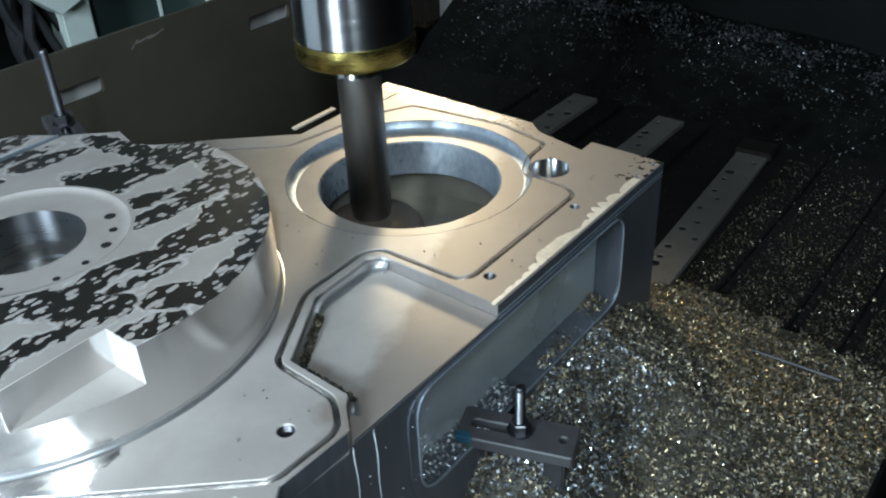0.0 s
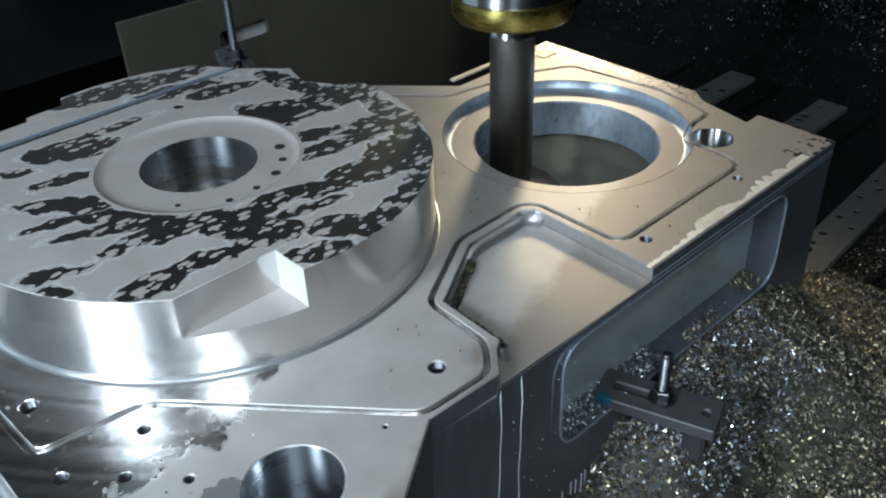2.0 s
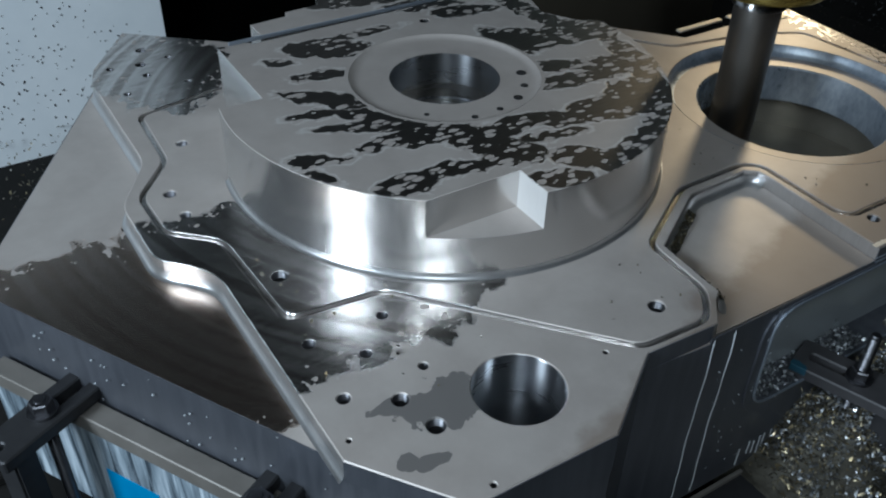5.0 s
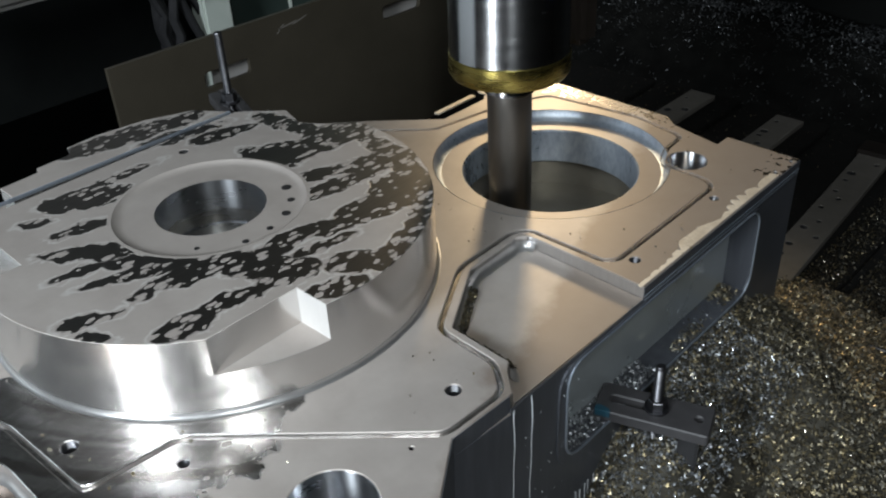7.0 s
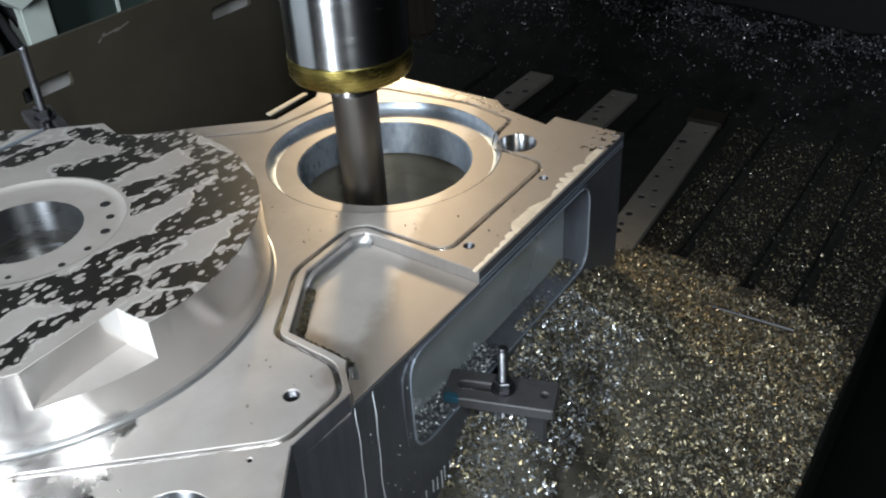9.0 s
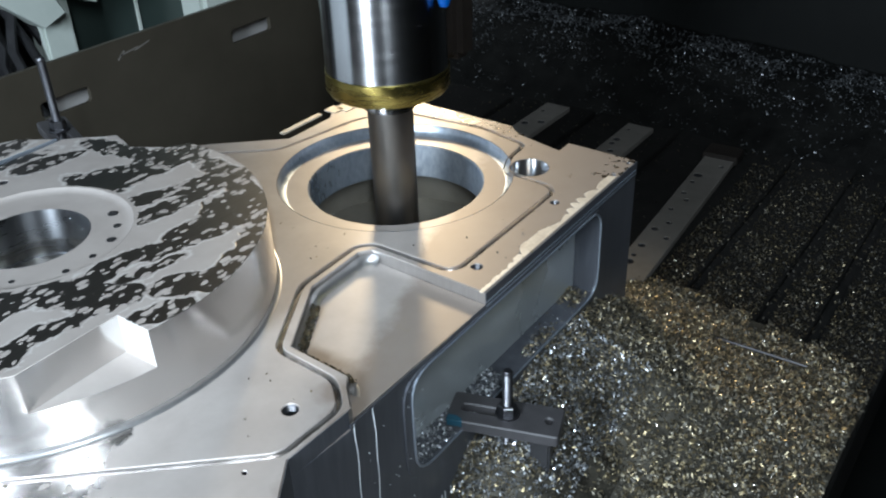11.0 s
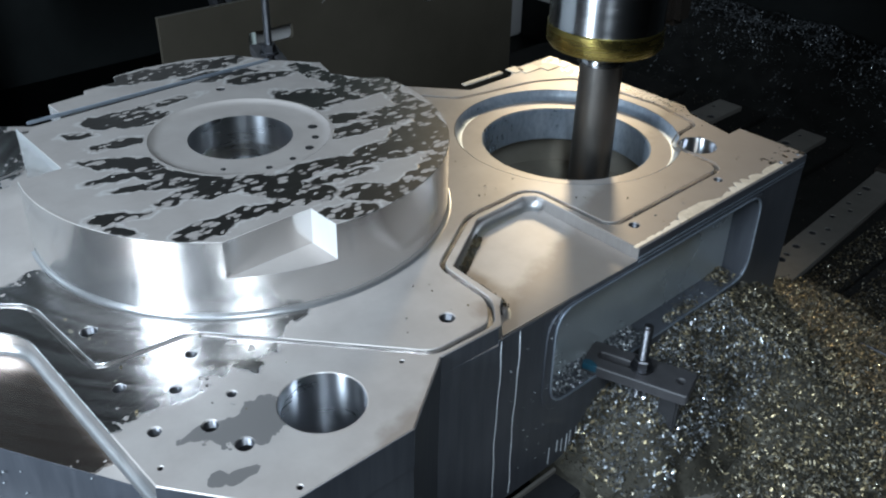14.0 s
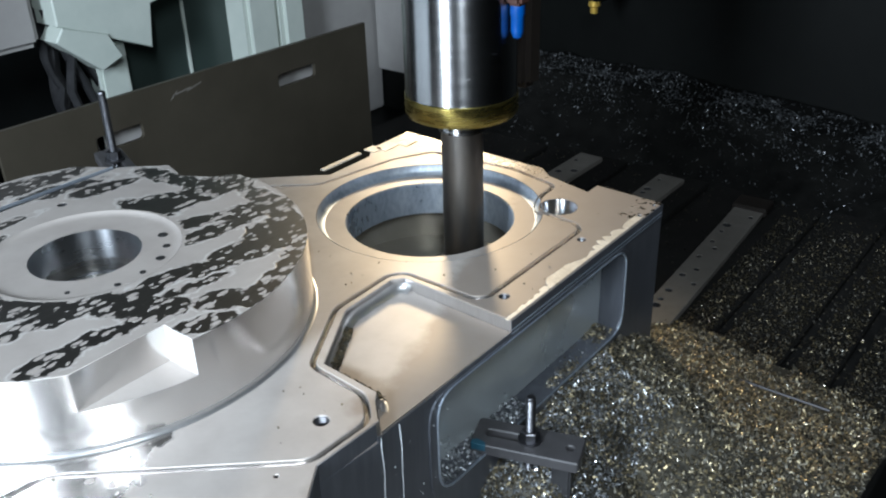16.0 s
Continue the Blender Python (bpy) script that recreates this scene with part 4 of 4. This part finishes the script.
part("rail_edge", bm, M_rail, rail, "worn pale edge", smooth=False)


def stud(bm, x, y, z0, z1, r=0.008):
    prof = [(0, z1), (r * 0.8, z1), (r, z1 - 0.003)]
    z = z1 - 0.005
    while z > z0:
        prof += [(r, z), (r * 0.88, z - 0.0015)]
        z -= 0.003
    return lathe(bm, prof + [(r, z0)], 14, (x, y))


def nut(bm, x, y, z0, z1, r):
    prism(bm, circle(x, y, r, 6, 0.3), z0, z1, edge=0.0015)
    return bm


def clamp(at, arm_len, arm_z, stud_top, name_label, foot, w=0.027, steel=None):
    c = thing("strap_clamp", name_label, "clamp", "clamps on the housing", at)
    h = 0.018
    bm = B()
    arm = rounded([(-arm_len * 0.43, -w), (arm_len * 0.4, -w), (arm_len * 0.4, w), (-arm_len * 0.43, w)], 0.006, 3)
    prism(bm, arm, arm_z - h, arm_z, [rounded([(-arm_len * 0.34, -0.008), (0.012, -0.008), (0.012, 0.008), (-arm_len * 0.34, 0.008)], 0.009, 4), circle(0.065, 0, 0.006, 12)], edge=0.002)
    part("strap", bm, steel or M_strap, c, "worn dark slotted strap", smooth=False)
    bm = B()
    stud(bm, 0.0, 0.0, foot, stud_top)
    rod = part("stud", bm, M_bolt, c, "threaded steel stud")
    bm = B()
    lathe(bm, [(0.008, arm_z + 0.005), (0.019, arm_z + 0.005), (0.019, arm_z + 0.0005), (0.008, arm_z + 0.0005)], 24)
    part("washer", bm, M_bolt, rod)
    bm = B()
    nut(bm, 0, 0, arm_z + 0.005, arm_z + 0.02, 0.0145)
    part("nut", bm, M_bolt, rod)
    bm = B()
    box(bm, arm_len * 0.4 - 0.045, -0.02, foot, arm_len * 0.4 - 0.014, 0.02, arm_z - h - 0.0005, 0.003)
    part("heel_block", bm, M_black, c, "black stepped heel block", smooth=False)
    return c


side_clamp = clamp(pose(-0.501, 0.837, 0, 0, 0, 19), 0.212, 0.3665, 0.452, "dark strap clamp with a tall stud, half buried in chips", Z_TABLE, 0.034)
bm = B()
prism(bm, rounded([(-0.089, -0.0347), (-0.063, -0.0347), (-0.067, -0.026), (-0.081, -0.021), (-0.089, -0.024)], 0.003, 3), 0.356, 0.3671, edge=0.0004)
part("blue_smear", bm, M_smear, side_clamp, "smear of blue marking paint", smooth=False)
rng = random.Random(14)
for k in range(9):
    yd, top = 0.69 + 0.013 * k + rng.uniform(-0.004, 0.004), 0.258 - rng.uniform(0.0, 0.012)
    xd = -0.5538
    bm = B()
    box(bm, xd - 0.0005, yd - 0.0011, top - rng.uniform(0.02, 0.045), xd + 0.0012, yd + 0.0011, top, 0.0004)
    part("drip", bm, M_drip, work, "pale coolant drip")
clamp(pose(-1.436, 0.772, 0, 0, 0, 160), 0.17, 0.65, 0.79, "black strap clamp with a tall stud behind the boss", 0.5595)
p = F0 + FD * 0.24 + FN * 0.045
clamp(pose(p.x, p.y, 0, 0, 0, -62), 0.20, 0.453, 0.475, "black strap clamp over the front ledge", Z_TABLE, 0.027, M_black)
p = F0 + FD * 0.555 + FN * 0.06
clamp(pose(p.x, p.y, 0, 0, 0, -62), 0.20, 0.453, 0.475, "black strap clamp over the front ledge", Z_TABLE, 0.027, M_black)

clamp(pose(-0.476, 0.452, 0, 0, 0, 122), 0.11, 0.232, 0.262, "small black clamp with a bright nut at the housing's foot", Z_TABLE)

# ---- enclosure parts behind ----
bm = B()
box(bm, -2.69, 2.905, 0.10, -1.84, 2.945, 2.2, 0.006)
setting("back_panel", bm, M_grey, "grey painted panel on the back wall")
bm = B()
prism(bm, rect(-1.6, 0.10, 0.345, 1.12), 0, 0.02, edge=0.002)
upright(bm, -2.12)
setting("white_door_panel", bm, M_white, "white painted enclosure panel spattered with chips")
bm = B()
box(bm, -2.75, 1.57, 0.0, -2.72, 2.12, 1.8)
setting("green_panel", bm, M_green, "dark green sheet metal panel")
bm = B()
box(bm, -2.72, 1.893, 0.1, -2.712, 1.903, 1.8)
setting("panel_seam", bm, M_cream, "pale seam strip on the green panel")
bm = B()
box(bm, -2.715, 1.70, 0.66, -2.711, 1.765, 0.76)
tagged(finish("warning_sticker", bm, M_orange), "orange sticker on the green panel", "sticker")
bm = B()
box(bm, -2.78, 2.10, 0.0, -2.60, 2.26, 1.8, 0.02)
box(bm, -2.70, 2.26, 0.0, -2.58, 2.385, 1.8, 0.02)
setting("cream_column", bm, M_cream, "cream painted machine column")
bm = B()
box(bm, -2.95, 2.39, -0.1, -2.7, 2.949, 2.0, 0.01)
setting("grey_column", bm, M_grey, "grey machine column")
carriage = thing("tool_changer_arm", "pale painted tool changer arm on a post behind the panel", "machine arm")
bm = B()
box(bm, -2.66, 1.448, -0.1, -2.58, 1.556, 0.55, 0.008)
part("post", bm, M_cream, carriage, smooth=False)
bm = B()
prism(bm, [(1.30, 0.655), (1.62, 0.52), (1.64, 0.66), (1.80, 0.70), (1.80, 0.95), (1.30, 0.80)], 0, 0.12, edge=0.004)
part("arm_box", upright(bm, -2.64), M_cream, carriage, smooth=False)
bm = B()
prism(bm, [(1.28, 0.61), (1.42, 0.49), (1.50, 0.52), (1.46, 0.60), (1.31, 0.65)], 0, 0.09, edge=0.004)
part("arm_hook", upright(bm, -2.60), M_cream, carriage, smooth=False)
bm = B()
box(bm, -2.75, 0.75, 0.60, -2.55, 1.26, 1.3, 0.02)
part("housing_box", bm, M_grey, carriage, "grey painted housing", smooth=False)
hoses = thing("hose_bundle", "black oily hoses hanging behind the panel", "hoses")
rng = random.Random(8)
for i in range(7):
    bm = B()
    prev = None
    ox = rng.uniform(-0.05, 0.05)
    for k in range(15):
        t = k / 14
        c = Vector((-2.62 + ox, 1.28 + 0.12 * rng.random() * 0.2 + 0.03 * i * (0.4 + t) + 0.04 * math.sin(3 * t + i), 0.70 - 0.75 * t))
        ring = [bm.verts.new(c + Vector((0.016 * math.cos(a), 0.016 * math.sin(a), 0))) for a in (j * math.pi / 4 for j in range(8))]
        if prev:
            for j in range(8):
                bm.faces.new((prev[j], prev[(j + 1) % 8], ring[(j + 1) % 8], ring[j]))
        prev = ring
    part("hose", bm, M_black, hoses, "black rubber hose")
fit = thing("hose_fitting", "yellow brass hose fitting on the back wall", "fitting")
bm = B()
box(bm, -1.45, 2.62, 0.60, -1.40, 2.95, 0.65, 0.008)
arm = part("bracket", bm, M_dark, fit, smooth=False)
bm = B()
lathe(bm, [(0, 0.61), (0.02, 0.61), (0.021, 0.59), (0.013, 0.585), (0.013, 0.565), (0, 0.56)], 16, (-1.425, 2.64))
part("nozzle", bm, M_yellow, arm, "yellow nozzle")

bm = B()
for yv, zv, ln, a in ((1.25, 0.583, 0.06, 8), (1.225, 0.579, 0.03, 40), (1.29, 0.586, 0.05, 14)):
    box(bm, -ln / 2, -0.0016, 0, ln / 2, 0.0016, 0.0006, 0, Matrix(((0, 0, 1, PX + 0.012), (1, 0, 0, yv), (0, 1, 0, zv), (0, 0, 0, 1))) @ pose(0, 0, 0, 0, 0, a))
setting("panel_scratch", bm, M_rail, "pale scratch on the brown panel")

M_drop, nt, bs = nodes_of("coolant_drop")
bs.inputs["Base Color"].default_value, bs.inputs["Roughness"].default_value = (0.55, 0.58, 0.6, 1), 0.12
bs.inputs["Metallic"].default_value = 0.4
rng = random.Random(21)
bm = B()
drops_at = []
for i in range(46):
    sv, zv = rng.uniform(0.0, 0.62), rng.uniform(0.435, 0.525)
    q = F0 + FD * sv + FN * 0.0012
    drops_at.append((q.x, q.y, zv, rng.uniform(0.0007, 0.0022)))
for i in range(30):
    drops_at.append((-0.5438, rng.uniform(0.56, 0.69), rng.uniform(0.26, 0.53), rng.uniform(0.0006, 0.0014)))
for px, py, pz, r in drops_at:
    bmesh.ops.create_icosphere(bm, subdivisions=1, radius=r, matrix=Matrix.Translation((px, py, pz)))
tagged(finish("coolant_drops", bm, M_drop, None, "", True), "tiny coolant drops clinging to the dark housing side", "drops", "", "stuff")

# ---- chips ----
def heap_height(x, y):
    a = max(0.0, 1 - max(0.0, (x + 0.57)) / 0.62)
    lo = 0.46 - 0.26 * min(1.0, max(0.0, (x + 0.49) / 0.05)) * min(1.0, max(0.0, (-0.25 - x) / 0.08))
    b = math.exp(-((y - 1.18) / lo) ** 2) if y < 1.18 else math.exp(-((y - 1.18) / 0.26) ** 2)
    n = noise.noise(Vector((x * 5, y * 5, 1.0))) * 0.018 + noise.noise(Vector((x * 17, y * 17, 4.0))) * 0.008
    h = Z_TABLE - 0.012 + 0.205 * a * b + n * (0.3 + b) + 0.006
    if h < Z_TABLE + 0.004:
        h = Z_TABLE - 0.035
    kx = min(1.0, max(0.0, (-0.365 + 1.5 * n - x) / 0.09))
    ky = min(1.0, max(0.0, (y - 2 * n - 0.735) / 0.07)) * min(1.0, max(0.0, (1.02 - y) / 0.08))
    k = (kx * ky) ** 0.8
    shelf = 0.292 + 0.03 * math.exp(-((x + 0.50) / 0.05) ** 2 - ((y - 0.90) / 0.08) ** 2) + 0.4 * n
    h = max(h * (1 - k) + shelf * k, h)
    h += 0.032 * math.exp(-((x + 0.56) / 0.06) ** 2 - ((y - 1.02) / 0.15) ** 2)
    if x < -0.43 and y < 0.70:
        h = min(h, Z_TABLE)
    return h


def back_height(x, y):
    k = min(1.0, max(0.0, (y - 2.36) / 0.35))
    lean = 0.05 * min(1.0, max(0.0, (-0.4 - x) / 0.9))
    return 0.10 + (0.16 + lean) * k + 0.03 * noise.noise(Vector((x * 4, y * 4, 7))) + 0.012 * noise.noise(Vector((x * 15, y * 15, 2)))


def mound(name, x0, x1, y0, y1, step, height, label, material):
    bm = B()
    nx, ny = int((x1 - x0) / step), int((y1 - y0) / step)
    grid = [[bm.verts.new((x0 + (x1 - x0) * i / nx, y0 + (y1 - y0) * j / ny, height(x0 + (x1 - x0) * i / nx, y0 + (y1 - y0) * j / ny))) for j in range(ny + 1)] for i in range(nx + 1)]
    for i in range(nx):
        for j in range(ny):
            bm.faces.new((grid[i][j], grid[i + 1][j], grid[i + 1][j + 1], grid[i][j + 1]))
    ob = finish(name, bm, material, None, "", True)
    return tagged(ob, label, "metal chips", "", "stuff")


def flakes(name, count, x0, x1, y0, y1, height, seed, label, size=(0.005, 0.012), keep=None, material=None):
    r = np.random.default_rng(seed)
    verts, faces = [], []
    made = 0
    while made < count:
        x, y = r.uniform(x0, x1), r.uniform(y0, y1)
        if keep and r.random() > keep(x, y):
            continue
        made += 1
        L, w, curl = r.uniform(*size), r.uniform(0.0018, 0.0042), r.uniform(0.2, 2.4)
        z = max(height(x, y), 0.1202) + r.uniform(0.0005, 0.006)
        m = Euler((r.uniform(-0.9, 0.9), r.uniform(-0.9, 0.9), r.uniform(0, 6.3))).to_matrix()
        k = len(verts)
        rad = L / curl
        for i in range(4):
            a = curl * (i / 3 - 0.5)
            for side in (-w / 2, w / 2):
                verts.append(tuple(m @ Vector((rad * math.sin(a), side * (1 + 0.3 * math.sin(i * 2.0)), rad * (math.cos(a) - 1) * 0.8)) + Vector((x, y, z))))
        faces += [(k + 2 * i, k + 2 * i + 1, k + 2 * i + 3, k + 2 * i + 2) for i in range(3)]
    me = bpy.data.meshes.new(name)
    me.from_pydata(verts, [], faces)
    me.materials.append(material or M_chip)
    return tagged(new(name, me), label, "metal chips", "", "stuff")


mound("chip_heap", -0.63, -0.078, 0.45, 1.78, 0.012, heap_height, "heap of oily aluminium chips on the table", M_swarf)
mound("chip_bank", -2.0, 0.2, 2.36, 2.94, 0.03, back_height, "bank of chips along the back wall, shade put into its colour", M_swarf_shaded)


def heap_keep(x, y):
    h = heap_height(x, y)
    if y < 0.72 and x < -0.43:
        return 0.05
    if y < 0.95 and -0.435 < x < -0.355:
        return 0.3
    if -0.347 < x < -0.318 and h < 0.15:
        return 0.05
    return 1.0 if h > Z_TABLE + 0.012 else 0.5


flakes("chip_heap_flakes", 32000, -0.63, -0.08, 0.70, 1.62, heap_height, 1, "loose silver and golden chips on the heap", keep=heap_keep, size=(0.005, 0.013))
M_silver = chip_metal("bright_chip", 0.85, True)
bm = B()
lathe(bm, [(0, 0.21), (0.0028, 0.21), (0.0028, 0.0), (0, 0.0)], 10)
bmesh.ops.transform(bm, matrix=pose(-0.405, 1.425, 0.192, 0, 94, 7), verts=bm.verts)
tagged(finish("steel_rod", bm, M_strap, None, "", True), "thin steel rod lying on the chips", "rod")
def strip_keep(x, y):
    return 0.04 if any(b - 0.004 < x < c + 0.004 for (_, b), (c, _) in zip(strips, strips[1:])) else min(1.0, 0.35 + (2.3 - y) * 0.9)


flakes("strip_chips", 13000, -0.60, -0.08, 1.40, 2.34, lambda x, y: 0.1402, 31, "brown chips covering the table strips, weak light put into their colour", (0.004, 0.010), keep=strip_keep, material=M_chip_dimmed)
flakes("window_chips", 700, -0.598, -0.556, 0.69, 0.93, lambda x, y: 0.3462 + 0.006 * max(0.0, (y - 0.80) / 0.16), 33, "silver chips lying in the side window", (0.004, 0.010), material=M_silver)
flakes("clamp_chips", 5200, -0.62, -0.40, 0.74, 1.16, heap_height, 12, "bright silver chips heaped round the clamp", (0.004, 0.011), material=M_silver)
flakes("table_chips", 2600, -1.9, -0.12, 1.42, 2.42, lambda x, y: 0.14, 2, "fine chips scattered on the machine table", (0.003, 0.008), keep=lambda x, y: 0.3 + 0.7 * (x > -0.6), material=M_chip_dimmed)
# the bank's silver chips carry its shade as a darker colour
flakes("bank_chips", 9000, -1.95, 0.1, 2.38, 2.92, back_height, 3, "silver chips on the bank by the back wall", (0.005, 0.014), keep=lambda x, y: (0.12 + 0.88 * min(1.0, max(0.0, (y - 2.55) / 0.2))) * (0.25 + 0.75 * (noise.noise(Vector((x * 6, y * 9, 3))) > -0.05)), material=chip_metal("shaded_silver_chip", 0.3, True, 0.45))
flakes("front_chips", 500, -0.53, -0.13, -0.1, 0.6, lambda x, y: Z_TABLE, 4, "chips scattered on the table beside the housing", (0.003, 0.009))
flakes("corner_chips", 700, -2.09, -1.78, -0.75, 0.4, lambda x, y: Z_TABLE + 0.02 + 0.05 * max(0, (-1.85 - x) * 4), 5, "chips at the foot of the white panel", (0.004, 0.01))
flakes("plate_specks", 60, -1.0, -0.5, 0.1, 1.3, lambda x, y: ZP - 0.0004, 11, "tiny chips lying on the wet plate", (0.0015, 0.005), keep=lambda x, y: 1.0 * ((x + 0.912) ** 2 + (y - 1.103) ** 2 > 0.05 and (x + 1.082) ** 2 + (y - 0.487) ** 2 > 0.13 and x < -0.55 and not (-0.81 < x and 0.55 < y < 0.87) and not (x > -0.6 and y < 0.55)))
# chips darkened to carry the pocket wall's shadow
M_grit = chip_metal("shadowed_chip", 0.22)


def foot_keep(x, y):
    a = abs((x + 0.738) * 0.853 + (y - 0.674) * 0.522) if y > 0.625 else 1.0
    b = abs((x + 0.65) * 0.055 + (y - 0.611) * 0.998) if -0.715 < x < -0.60 else 1.0
    return 1.0 if min(a, b) < 0.008 else 0.0


flakes("pocket_chips", 1500, -0.772, -0.60, 0.604, 0.715, lambda x, y: ZPOCKET + 0.0005, 17, "chips along the foot of the pocket wall, its shadow put into their colour", (0.002, 0.006), keep=foot_keep, material=M_grit)
r0 = np.random.default_rng(9)
spots, fcs = [], []
for i in range(460):
    y, z = r0.normal(-0.05, 0.2), r0.normal(0.36, 0.13)
    if z < 0.16 or y > 0.33:
        continue
    q, k = r0.uniform(0.0008, 0.003), len(spots)
    spots += [(-2.0996, y - q, z), (-2.0985, y, z - q), (-2.0985, y + q * 0.8, z), (-2.0996, y, z + q)]
    fcs.append((k, k + 1, k + 2, k + 3))
me = bpy.data.meshes.new("panel_spatter")
me.from_pydata(spots, [], fcs)
me.materials.append(M_black)
tagged(new("panel_spatter", me), "dark chips stuck on the white panel", "metal chips", "", "stuff")


def motions():
    rows = []
    for i in range(0, 17):
        a = radians(173 + 13.45 * i)
        rows.append((float(i), pose(-0.915 + 0.0845 * math.cos(a), 1.078 + 0.0845 * math.sin(a), 0)))
    walk(spindle, rows)


motions()
